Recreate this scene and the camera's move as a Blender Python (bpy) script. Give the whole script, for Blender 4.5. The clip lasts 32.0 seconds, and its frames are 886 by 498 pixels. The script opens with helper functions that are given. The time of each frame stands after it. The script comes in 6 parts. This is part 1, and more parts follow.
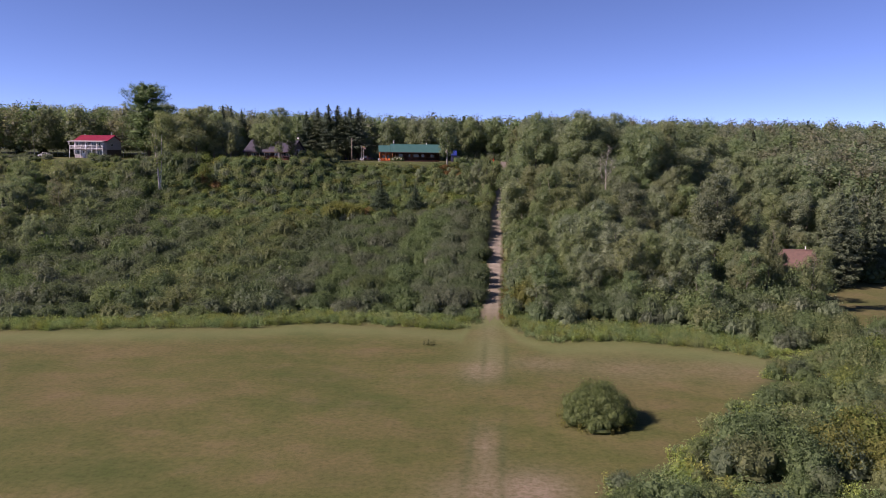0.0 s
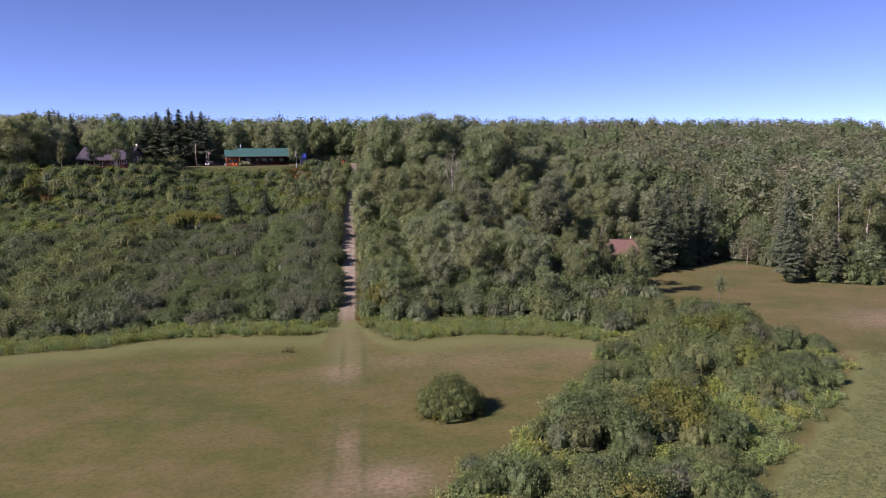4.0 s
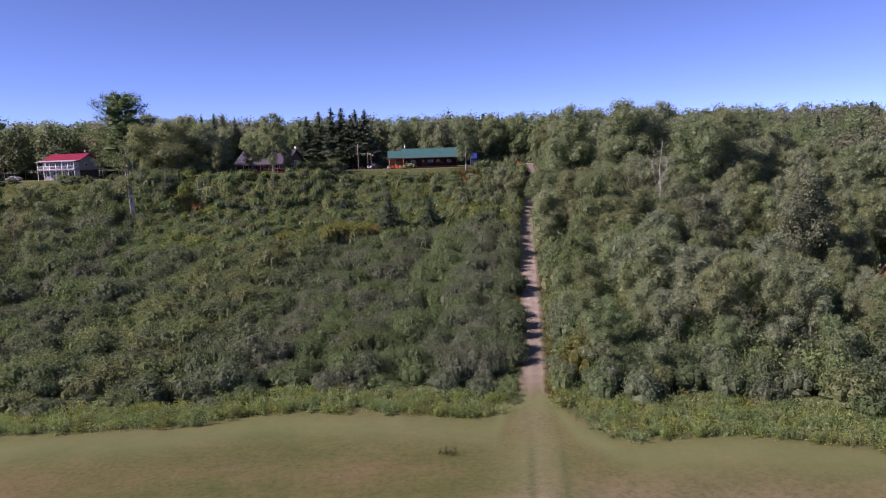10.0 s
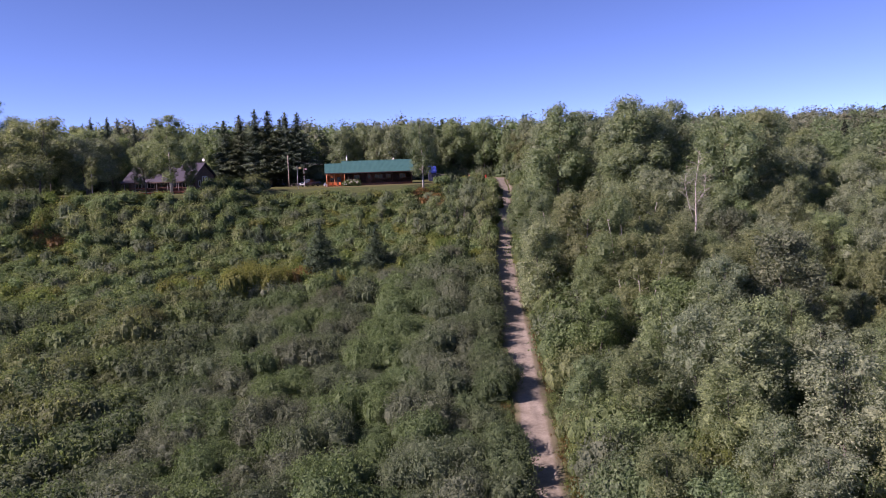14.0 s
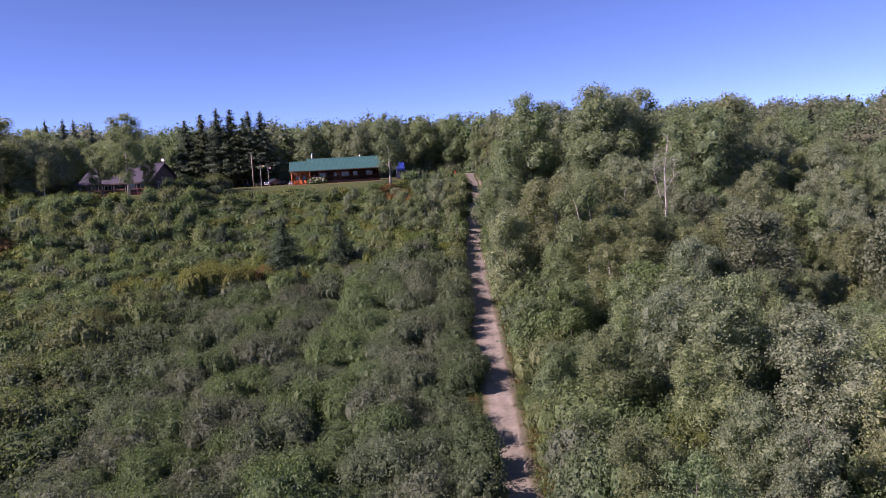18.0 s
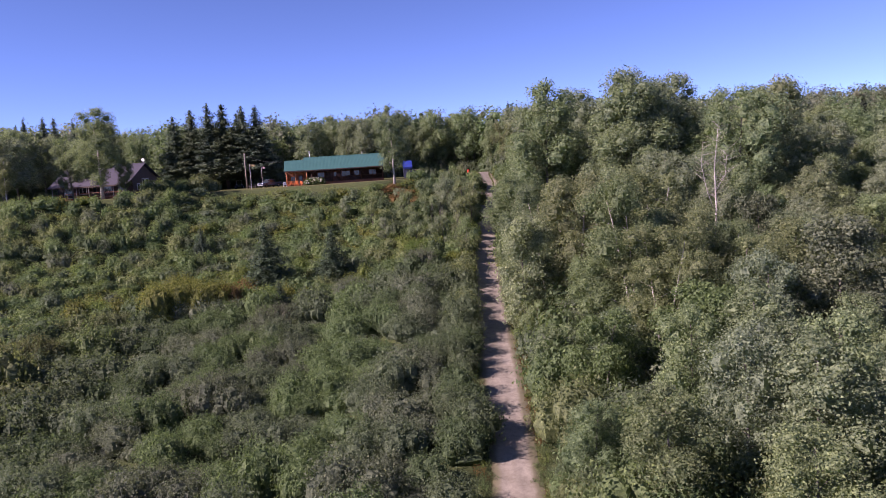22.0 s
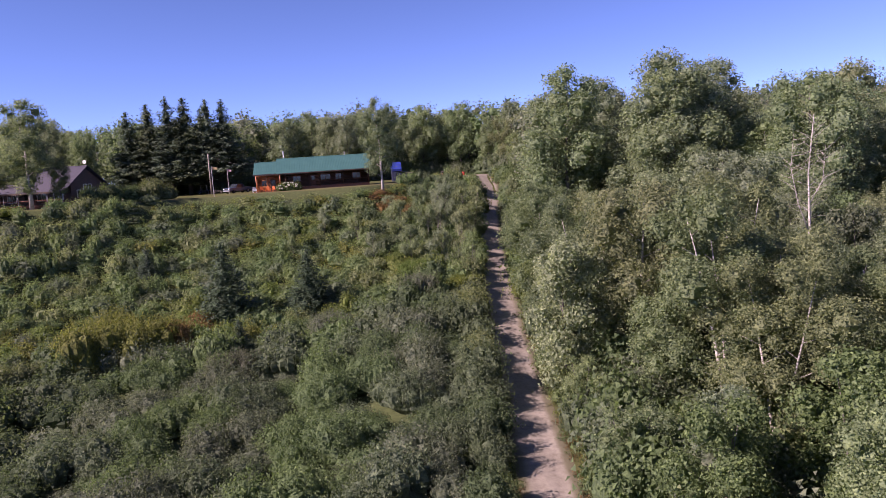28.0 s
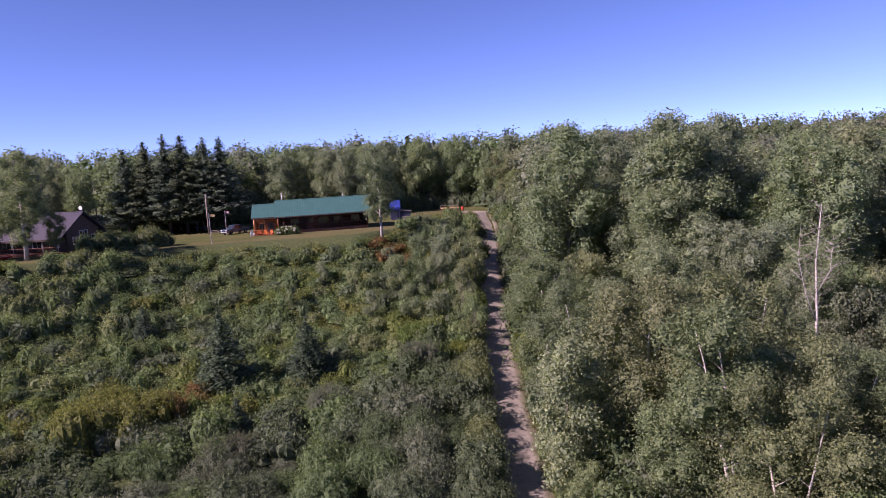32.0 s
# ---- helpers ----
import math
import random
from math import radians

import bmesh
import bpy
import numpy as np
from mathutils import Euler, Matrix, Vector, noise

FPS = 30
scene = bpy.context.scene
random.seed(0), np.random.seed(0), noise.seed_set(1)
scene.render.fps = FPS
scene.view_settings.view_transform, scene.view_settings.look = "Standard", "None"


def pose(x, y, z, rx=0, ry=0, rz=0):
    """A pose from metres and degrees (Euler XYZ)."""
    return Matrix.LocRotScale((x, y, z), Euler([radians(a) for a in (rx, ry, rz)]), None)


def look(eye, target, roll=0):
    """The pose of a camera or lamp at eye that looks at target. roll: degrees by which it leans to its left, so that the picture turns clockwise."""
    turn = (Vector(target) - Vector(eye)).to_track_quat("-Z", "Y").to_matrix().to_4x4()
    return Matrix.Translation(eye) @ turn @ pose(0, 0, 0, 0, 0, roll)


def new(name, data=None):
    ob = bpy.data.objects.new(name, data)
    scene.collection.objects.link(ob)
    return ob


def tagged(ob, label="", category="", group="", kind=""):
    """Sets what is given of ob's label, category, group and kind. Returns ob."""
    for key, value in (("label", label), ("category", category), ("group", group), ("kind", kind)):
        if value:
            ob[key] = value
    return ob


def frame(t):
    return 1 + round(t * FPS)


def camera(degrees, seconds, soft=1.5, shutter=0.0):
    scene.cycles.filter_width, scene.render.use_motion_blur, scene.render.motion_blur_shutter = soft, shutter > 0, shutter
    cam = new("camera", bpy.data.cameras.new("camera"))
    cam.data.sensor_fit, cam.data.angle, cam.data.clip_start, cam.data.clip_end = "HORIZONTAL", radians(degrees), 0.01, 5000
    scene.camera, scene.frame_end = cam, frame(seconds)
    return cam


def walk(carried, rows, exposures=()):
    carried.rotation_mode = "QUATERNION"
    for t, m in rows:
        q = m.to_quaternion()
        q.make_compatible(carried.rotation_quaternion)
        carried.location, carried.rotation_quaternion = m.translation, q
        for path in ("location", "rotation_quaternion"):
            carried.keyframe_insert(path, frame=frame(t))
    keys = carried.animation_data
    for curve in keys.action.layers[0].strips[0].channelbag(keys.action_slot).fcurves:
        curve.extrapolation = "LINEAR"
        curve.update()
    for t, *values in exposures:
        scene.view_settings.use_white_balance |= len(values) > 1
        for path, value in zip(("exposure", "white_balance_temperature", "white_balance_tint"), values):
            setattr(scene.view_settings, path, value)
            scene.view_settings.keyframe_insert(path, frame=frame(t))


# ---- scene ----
cam = camera(63.1, 32.0, 0.5)
PATH = [
    (0, (1.44, 1.562, -0.892), (1.417, 3.546, -1.145), 0.7),
    (0.5, (1.212, 1.245, -0.808), (1.267, 3.228, -1.06), 0.6),
    (1, (1.326, 0.507, -0.556), (1.472, 2.485, -0.808), 0.5),
    (1.5, (1.224, -0.624, -0.222), (1.508, 1.34, -0.474), 0.5),
    (2, (1.228, -1.423, 0.195), (1.571, 0.53, -0.06), 0.3),
    (2.5, (1.344, -1.865, 0.321), (1.716, 0.083, 0.065), 0.1),
    (3, (1.68, -2.309, 0.376), (2.072, -0.365, 0.119), -0.3),
    (3.5, (1.657, -2.683, 0.562), (2.07, -0.744, 0.304), -0.3),
    (4, (1.452, -2.34, 0.605), (1.827, -0.393, 0.345), -0.6),
    (4.5, (1.308, -1.906, 0.501), (1.473, 0.071, 0.245), -0.9),
    (6.5, (1.698, 1.628, -0.264), (1.704, 3.613, -0.512), -1.2),
    (7, (1.999, 4.123, -0.255), (1.994, 6.108, -0.504), -1.4),
    (7.5, (2.183, 7.363, -0.301), (2.168, 9.347, -0.55), -1.5),
    (8, (2.297, 11.337, -0.183), (2.263, 13.321, -0.434), -1.6),
    (8.5, (2.365, 15.94, -0.067), (2.296, 17.923, -0.319), -1.7),
    (9, (2.322, 21.052, -0.057), (2.231, 23.034, -0.307), -1.7),
    (9.5, (1.89, 26.621, 0.205), (1.797, 28.603, -0.046), -1.7),
    (10, (1.569, 32.568, 0.452), (1.481, 34.55, 0.2), -1.8),
    (10.5, (1.392, 38.83, 0.52), (1.31, 40.812, 0.268), -1.7),
    (11, (1.219, 45.41, 0.685), (1.148, 47.393, 0.433), -1.6),
    (11.5, (1.134, 52.398, 0.998), (1.078, 54.38, 0.742), -1.6),
    (12, (1.148, 59.786, 0.98), (1.106, 61.769, 0.725), -1.6),
    (12.5, (1.349, 66.318, 1.313), (1.319, 68.302, 1.061), -1.8),
    (13, (1.047, 71.373, 1.497), (1.063, 73.358, 1.25), -1.7),
    (13.5, (1.058, 74.979, 1.553), (1.085, 76.964, 1.315), -1.8),
    (14, (1.044, 76.863, 1.511), (1.075, 78.85, 1.281), -2.0),
    (14.5, (1.001, 77.588, 1.25), (1.051, 79.575, 1.025), -2.1),
    (16.5, (1.534, 78.505, 0.247), (1.621, 80.491, 0.022), -2.8),
    (17, (1.904, 78.952, -0.093), (1.999, 80.937, -0.317), -3.0),
    (17.5, (1.983, 79.205, -0.298), (2.084, 81.19, -0.522), -3.1),
    (18, (2.332, 79.736, -0.508), (2.432, 81.721, -0.731), -3.2),
    (18.5, (2.698, 80.43, -0.655), (2.799, 82.415, -0.881), -3.3),
    (19, (3.164, 82.017, -0.771), (3.266, 84.002, -1.0), -3.4),
    (19.5, (3.635, 84.022, -0.789), (3.731, 86.006, -1.02), -3.5),
    (20, (4.088, 86.359, -0.842), (4.171, 88.344, -1.073), -3.6),
    (20.5, (4.353, 88.681, -0.733), (4.421, 90.667, -0.962), -3.7),
    (21, (4.659, 91.16, -0.708), (4.714, 93.146, -0.936), -3.7),
    (21.5, (4.871, 93.706, -0.71), (4.92, 95.693, -0.937), -3.8),
    (21.9, (5.026, 95.428, -0.794), (5.059, 97.415, -1.016), -3.3),
    (22, (4.915, 96.223, -0.85), (4.963, 98.21, -1.072), -3.7),
    (22.5, (5.004, 99.015, -0.473), (5.05, 101.001, -0.699), -3.7),
    (23, (4.76, 101.694, -0.278), (4.808, 103.68, -0.505), -3.6),
    (23.5, (4.687, 104.424, -0.087), (4.735, 106.41, -0.316), -3.6),
    (24, (4.594, 107.599, 0.073), (4.637, 109.585, -0.157), -3.7),
    (24.5, (4.225, 110.797, 0.217), (4.266, 112.784, -0.013), -3.7),
    (26.5, (3.086, 116.203, 0.234), (3.172, 118.189, 0.008), -3.6),
    (27, (3.08, 116.394, 0.068), (3.172, 118.379, -0.157), -3.7),
    (27.5, (3.061, 116.631, -0.004), (3.16, 118.615, -0.232), -3.7),
    (28, (3.168, 117.06, -0.147), (3.265, 119.045, -0.373), -3.8),
    (28.5, (3.273, 117.538, 0.362), (3.371, 119.523, 0.137), -3.8),
    (29, (3.304, 117.898, 1.226), (3.403, 119.882, 1.001), -3.8),
    (29.5, (3.39, 118.213, 2.097), (3.487, 120.199, 1.874), -3.9),
    (30, (3.348, 118.436, 3.073), (3.446, 120.421, 2.851), -3.8),
    (30.5, (3.423, 118.508, 4.055), (3.521, 120.494, 3.833), -3.8),
    (31, (3.236, 118.56, 4.974), (3.34, 120.545, 4.755), -3.7),
    (31.5, (3.116, 118.672, 5.949), (3.223, 120.658, 5.732), -3.5),
    (32, (3.192, 118.901, 7.171), (3.3, 120.886, 6.954), -3.5),
]
walk(cam, [(t, look(eye, target, roll)) for t, eye, target, roll in PATH], [(0, 1.13, 6650, 41), (4, 1.24, 6500, 43), (9, 1.21, 6300, 48), (13, 1.36, 6350, 48), (18, 1.38, 6250, 50), (24, 1.50, 6350, 49), (30, 1.50, 6450, 50), (32, 1.35, 6250, 54)])

# ---------------------------------------------------------------- light
SUN_AZ = radians(199.0)      # compass-like angle in the plane, where the sun stands
SUN_EL = radians(36.0)
sun_dir = Vector((math.cos(SUN_AZ) * math.cos(SUN_EL), math.sin(SUN_AZ) * math.cos(SUN_EL), math.sin(SUN_EL)))
sun = new("sun", bpy.data.lights.new("sun", "SUN"))
sun.data.energy = 4.0
sun.data.angle = radians(0.6)
sun.data.color = (1.0, 0.93, 0.80)
sun.matrix_world = look(sun_dir * 400, (0, 0, 0))

world = bpy.data.worlds.new("sky")
scene.world = world
world.use_nodes = True
wn = world.node_tree
sky = wn.nodes.new("ShaderNodeTexSky")
sky.sky_type = "NISHITA"
sky.sun_disc = False
sky.sun_elevation = SUN_EL
sky.sun_rotation = math.atan2(sun_dir.x, sun_dir.y)
sky.altitude = 2600
sky.air_density = 0.50
sky.dust_density = 0.0
sky.ozone_density = 5.5
wbg = wn.nodes["Background"]
wbg.inputs["Strength"].default_value = 0.079
wn.links.new(sky.outputs[0], wbg.inputs["Color"])


# ---------------------------------------------------------------- materials
def nodes_of(name):
    m = bpy.data.materials.new(name)
    m.use_nodes = True
    nt = m.node_tree
    return m, nt, nt.nodes["Principled BSDF"]


def add(nt, kind, **values):
    n = nt.nodes.new(kind)
    for key, value in values.items():
        if key in n.inputs:
            n.inputs[key].default_value = value
    return n


def ramp(nt, fac, stops):
    n = nt.nodes.new("ShaderNodeValToRGB")
    while len(n.color_ramp.elements) < len(stops):
        n.color_ramp.elements.new(0.5)
    for e, (p, c) in zip(n.color_ramp.elements, stops):
        e.position, e.color = p, (*c, 1)
    nt.links.new(fac, n.inputs["Fac"])
    return n.outputs["Color"]


def mixed(nt, fac, a, b, mode="MIX"):
    n = nt.nodes.new("ShaderNodeMix")
    n.data_type, n.blend_type = "RGBA", mode
    for sock, value in ((n.inputs[0], fac), (n.inputs[6], a), (n.inputs[7], b)):
        if isinstance(value, (int, float)):
            sock.default_value = value
        elif isinstance(value, tuple):
            sock.default_value = (*value, 1)
        else:
            nt.links.new(value, sock)
    return n.outputs[2]


def noise_of(nt, scale, detail=4.0, rough=0.55, vector=None):
    n = add(nt, "ShaderNodeTexNoise", Scale=scale, Detail=detail, Roughness=rough)
    if vector is not None:
        nt.links.new(vector, n.inputs["Vector"])
    return n.outputs["Fac"]


def bumped(nt, bsdf, height, strength, distance=0.05):
    b = add(nt, "ShaderNodeBump", Strength=strength, Distance=distance)
    nt.links.new(height, b.inputs["Height"])
    nt.links.new(b.outputs["Normal"], bsdf.inputs["Normal"])


def plain(name, a, b, scale=3.0, rough=0.7, metal=0.0, bump=0.2, fine=30.0):
    """Two tones at a coarse scale, a finer grain over them, and a light relief."""
    m, nt, bsdf = nodes_of(name)
    pos = nt.nodes.new("ShaderNodeTexCoord").outputs["Object"]
    big, small = noise_of(nt, scale, 5.0, vector=pos), noise_of(nt, fine, 3.0, vector=pos)
    col = ramp(nt, big, [(0.3, a), (0.7, b)])
    grain = ramp(nt, small, [(0.25, (0.72, 0.72, 0.72)), (0.75, (1.15, 1.15, 1.15))])
    nt.links.new(mixed(nt, 1.0, col, grain, "MULTIPLY"), bsdf.inputs["Base Color"])
    bsdf.inputs["Roughness"].default_value, bsdf.inputs["Metallic"].default_value = rough, metal
    bumped(nt, bsdf, small, bump, 0.02)
    return m


def leafy(name, tones, own=False, shine=0.22, through_light=0.48):
    """Foliage. tones: from the dull to the fresh leaf; own: the tint comes with the mesh (one tint a plant)."""
    m, nt, bsdf = nodes_of(name)
    geo = nt.nodes.new("ShaderNodeNewGeometry")
    if own:
        own_tint = nt.nodes.new("ShaderNodeAttribute")
        own_tint.attribute_name = "tint"
        col = own_tint.outputs["Color"]
    else:
        info = nt.nodes.new("ShaderNodeObjectInfo")
        n = len(tones)
        col = ramp(nt, info.outputs["Random"], [(0.04 + 0.92 * i / (n - 1), c) for i, c in enumerate(tones)])
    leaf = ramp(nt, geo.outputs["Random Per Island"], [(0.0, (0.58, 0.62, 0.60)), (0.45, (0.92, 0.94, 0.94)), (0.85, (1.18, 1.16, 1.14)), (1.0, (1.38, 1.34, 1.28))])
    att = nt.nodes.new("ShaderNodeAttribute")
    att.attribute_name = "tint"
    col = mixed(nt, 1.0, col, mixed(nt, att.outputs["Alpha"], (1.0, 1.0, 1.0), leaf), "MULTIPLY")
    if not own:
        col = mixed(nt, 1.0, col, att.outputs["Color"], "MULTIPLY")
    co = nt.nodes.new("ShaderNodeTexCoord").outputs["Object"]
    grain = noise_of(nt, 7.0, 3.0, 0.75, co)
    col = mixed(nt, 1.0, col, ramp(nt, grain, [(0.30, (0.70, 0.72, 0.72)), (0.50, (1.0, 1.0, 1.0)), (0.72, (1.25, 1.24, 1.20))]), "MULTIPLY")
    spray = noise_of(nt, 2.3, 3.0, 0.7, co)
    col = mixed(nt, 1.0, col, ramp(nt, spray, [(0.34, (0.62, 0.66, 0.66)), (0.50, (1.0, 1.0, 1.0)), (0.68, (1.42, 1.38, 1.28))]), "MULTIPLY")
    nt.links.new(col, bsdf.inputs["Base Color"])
    bumped(nt, bsdf, grain, 0.5, 0.12)
    bsdf.inputs["Roughness"].default_value = 0.55
    bsdf.inputs["Specular IOR Level"].default_value = shine
    thin = nt.nodes.new("ShaderNodeBsdfTranslucent")
    nt.links.new(mixed(nt, 1.0, col, (1.2, 1.25, 0.8), "MULTIPLY"), thin.inputs["Color"])
    mix = add(nt, "ShaderNodeMixShader")
    mix.inputs[0].default_value = through_light
    nt.links.new(bsdf.outputs[0], mix.inputs[1])
    nt.links.new(thin.outputs[0], mix.inputs[2])
    nt.links.new(mix.outputs[0], nt.nodes["Material Output"].inputs["Surface"])
    return m


def ground_material():
    """Mown, sun-dried grass with greener, browner and bare parts, darker ground in the thicket zone and wheel ruts."""
    m, nt, bsdf = nodes_of("dry_grass")
    co = nt.nodes.new("ShaderNodeTexCoord").outputs["Object"]
    stretch = add(nt, "ShaderNodeMapping")
    stretch.inputs["Scale"].default_value = (0.45, 1.0, 1.0)
    nt.links.new(co, stretch.inputs["Vector"])
    broad = noise_of(nt, 0.085, 5.0, 0.65, stretch.outputs[0])
    patch = noise_of(nt, 0.22, 5.0, 0.62, co)
    tuft = noise_of(nt, 2.2, 6.0, 0.7, co)
    blade = noise_of(nt, 14.0, 4.0, 0.7, co)
    col = ramp(nt, broad, [(0.36, (0.050, 0.072, 0.022)), (0.48, (0.084, 0.090, 0.032)), (0.60, (0.120, 0.099, 0.050))])
    col = mixed(nt, 0.55, col, ramp(nt, patch, [(0.32, (0.052, 0.070, 0.020)), (0.52, (0.086, 0.088, 0.032)), (0.70, (0.116, 0.099, 0.051))]))
    col = mixed(nt, 1.0, col, ramp(nt, tuft, [(0.25, (0.62, 0.66, 0.58)), (0.5, (1, 1, 1)), (0.78, (1.28, 1.22, 1.15))]), "MULTIPLY")
    col = mixed(nt, 1.0, col, ramp(nt, blade, [(0.3, (0.78, 0.8, 0.75)), (0.7, (1.15, 1.13, 1.1))]), "MULTIPLY")
    # worn soil and greener strips follow an attribute of the sheet
    att = nt.nodes.new("ShaderNodeAttribute")
    att.attribute_name = "wear"
    sep = nt.nodes.new("ShaderNodeSeparateColor")
    nt.links.new(att.outputs["Color"], sep.inputs["Color"])
    soil = ramp(nt, noise_of(nt, 1.3, 6.0, 0.7, co), [(0.3, (0.150, 0.118, 0.077)), (0.7, (0.234, 0.192, 0.142))])
    ragged = nt.nodes.new("ShaderNodeMath")
    ragged.operation = "MULTIPLY"
    nt.links.new(sep.outputs[0], ragged.inputs[0])
    nt.links.new(ramp(nt, tuft, [(0.3, (0.3, 0.3, 0.3)), (0.6, (1, 1, 1))]), ragged.inputs[1])
    col = mixed(nt, ragged.outputs[0], col, soil)
    col = mixed(nt, sep.outputs[1], col, mixed(nt, patch, (0.086, 0.112, 0.042), (0.128, 0.148, 0.060)))
    # third channel: darker green ground inside the thicket zone, weaker along the wheel ruts
    dark_ground = ramp(nt, tuft, [(0.3, (0.038, 0.050, 0.020)), (0.7, (0.078, 0.094, 0.036))])
    col = mixed(nt, sep.outputs[2], col, dark_ground)
    nt.links.new(col, bsdf.inputs["Base Color"])
    bsdf.inputs["Roughness"].default_value = 0.95
    bsdf.inputs["Specular IOR Level"].default_value = 0.1
    bumped(nt, bsdf, mixed(nt, 0.5, tuft, blade), 0.5, 0.12)
    return m


def dirt_material():
    """Pale compacted sand and gravel with two wheel ruts and a rougher crown."""
    m, nt, bsdf = nodes_of("track_dirt")
    co = nt.nodes.new("ShaderNodeTexCoord").outputs["Object"]
    big, mid, fine = noise_of(nt, 0.35, 4.0, 0.6, co), noise_of(nt, 2.0, 6.0, 0.7, co), noise_of(nt, 18.0, 4.0, 0.7, co)
    col = ramp(nt, big, [(0.3, (0.205, 0.178, 0.136)), (0.7, (0.292, 0.258, 0.206))])
    col = mixed(nt, 1.0, col, ramp(nt, mid, [(0.28, (0.66, 0.64, 0.6)), (0.55, (1, 1, 1)), (0.8, (1.18, 1.18, 1.2))]), "MULTIPLY")
    col = mixed(nt, 1.0, col, ramp(nt, fine, [(0.3, (0.8, 0.8, 0.8)), (0.7, (1.12, 1.12, 1.12))]), "MULTIPLY")
    att = nt.nodes.new("ShaderNodeAttribute")
    att.attribute_name = "verge"
    col = mixed(nt, att.outputs["Fac"], col, mixed(nt, mid, (0.102, 0.079, 0.043), (0.094, 0.098, 0.040)))
    nt.links.new(col, bsdf.inputs["Base Color"])
    bsdf.inputs["Roughness"].default_value = 0.95
    bumped(nt, bsdf, mixed(nt, 0.4, mid, fine), 0.6, 0.08)
    return m


def ribbed(name, a, b, pitch, rough=0.4, metal=0.0):
    """Painted sheet metal with standing ribs down the slope (the mesh's own x)."""
    m, nt, bsdf = nodes_of(name)
    co = nt.nodes.new("ShaderNodeTexCoord").outputs["Object"]
    sep = nt.nodes.new("ShaderNodeSeparateXYZ")
    nt.links.new(co, sep.inputs[0])
    k = nt.nodes.new("ShaderNodeMath")
    k.operation = "PINGPONG"
    k.inputs[1].default_value = pitch / 2
    nt.links.new(sep.outputs["X"], k.inputs[0])
    stain = noise_of(nt, 0.7, 6.0, 0.65, co)
    col = ramp(nt, stain, [(0.3, a), (0.72, b)])
    nt.links.new(col, bsdf.inputs["Base Color"])
    bsdf.inputs["Roughness"].default_value, bsdf.inputs["Metallic"].default_value = rough, metal
    bumped(nt, bsdf, k.outputs[0], 0.6, 0.15)
    return m


def logs_material(name, a, b):
    m, nt, bsdf = nodes_of(name)
    co = nt.nodes.new("ShaderNodeTexCoord").outputs["Object"]
    mp = add(nt, "ShaderNodeMapping")
    mp.inputs["Scale"].default_value = (0.4, 0.4, 7.0)
    nt.links.new(co, mp.inputs["Vector"])
    grain, blot = noise_of(nt, 2.5, 6.0, 0.65, mp.outputs[0]), noise_of(nt, 0.8, 4.0, 0.6, co)
    col = ramp(nt, grain, [(0.3, a), (0.7, b)])
    nt.links.new(mixed(nt, 1.0, col, ramp(nt, blot, [(0.3, (0.7, 0.7, 0.7)), (0.7, (1.15, 1.1, 1.05))]), "MULTIPLY"), bsdf.inputs["Base Color"])
    bsdf.inputs["Roughness"].default_value = 0.55
    bumped(nt, bsdf, grain, 0.3, 0.02)
    return m


def birch_bark():
    m, nt, bsdf = nodes_of("birch_bark")
    co = nt.nodes.new("ShaderNodeTexCoord").outputs["Object"]
    mp = add(nt, "ShaderNodeMapping")
    mp.inputs["Scale"].default_value = (3.0, 3.0, 9.0)
    nt.links.new(co, mp.inputs["Vector"])
    marks = noise_of(nt, 1.2, 5.0, 0.7, mp.outputs[0])
    nt.links.new(ramp(nt, marks, [(0.30, (0.07, 0.06, 0.05)), (0.46, (0.36, 0.33, 0.29)), (0.75, (0.52, 0.49, 0.45))]), bsdf.inputs["Base Color"])
    bsdf.inputs["Roughness"].default_value = 0.8
    bumped(nt, bsdf, marks, 0.3, 0.02)
    return m


def glass_dark(name):
    m, nt, bsdf = nodes_of(name)
    bsdf.inputs["Base Color"].default_value = (0.02, 0.025, 0.03, 1)
    bsdf.inputs["Roughness"].default_value = 0.06
    bsdf.inputs["Specular IOR Level"].default_value = 0.6
    return m


M_GROUND, M_DIRT = ground_material(), dirt_material()
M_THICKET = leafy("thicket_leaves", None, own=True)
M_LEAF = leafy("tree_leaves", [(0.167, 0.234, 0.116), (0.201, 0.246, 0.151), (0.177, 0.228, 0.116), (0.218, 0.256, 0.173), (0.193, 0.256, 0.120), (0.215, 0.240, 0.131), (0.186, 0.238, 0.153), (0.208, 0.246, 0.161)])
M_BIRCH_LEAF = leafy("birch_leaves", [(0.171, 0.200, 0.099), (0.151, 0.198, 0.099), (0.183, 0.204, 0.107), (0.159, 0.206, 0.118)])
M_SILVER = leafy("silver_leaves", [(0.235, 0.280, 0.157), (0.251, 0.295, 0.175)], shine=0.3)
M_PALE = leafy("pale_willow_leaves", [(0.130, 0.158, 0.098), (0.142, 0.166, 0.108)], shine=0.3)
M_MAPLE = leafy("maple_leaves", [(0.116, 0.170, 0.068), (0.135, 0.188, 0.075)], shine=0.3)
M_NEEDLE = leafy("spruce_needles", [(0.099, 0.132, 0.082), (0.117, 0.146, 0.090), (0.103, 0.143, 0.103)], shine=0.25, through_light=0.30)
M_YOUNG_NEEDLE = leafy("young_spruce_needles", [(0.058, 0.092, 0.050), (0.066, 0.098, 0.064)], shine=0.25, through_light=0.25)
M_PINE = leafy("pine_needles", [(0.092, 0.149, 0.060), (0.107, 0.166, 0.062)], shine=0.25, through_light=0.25)
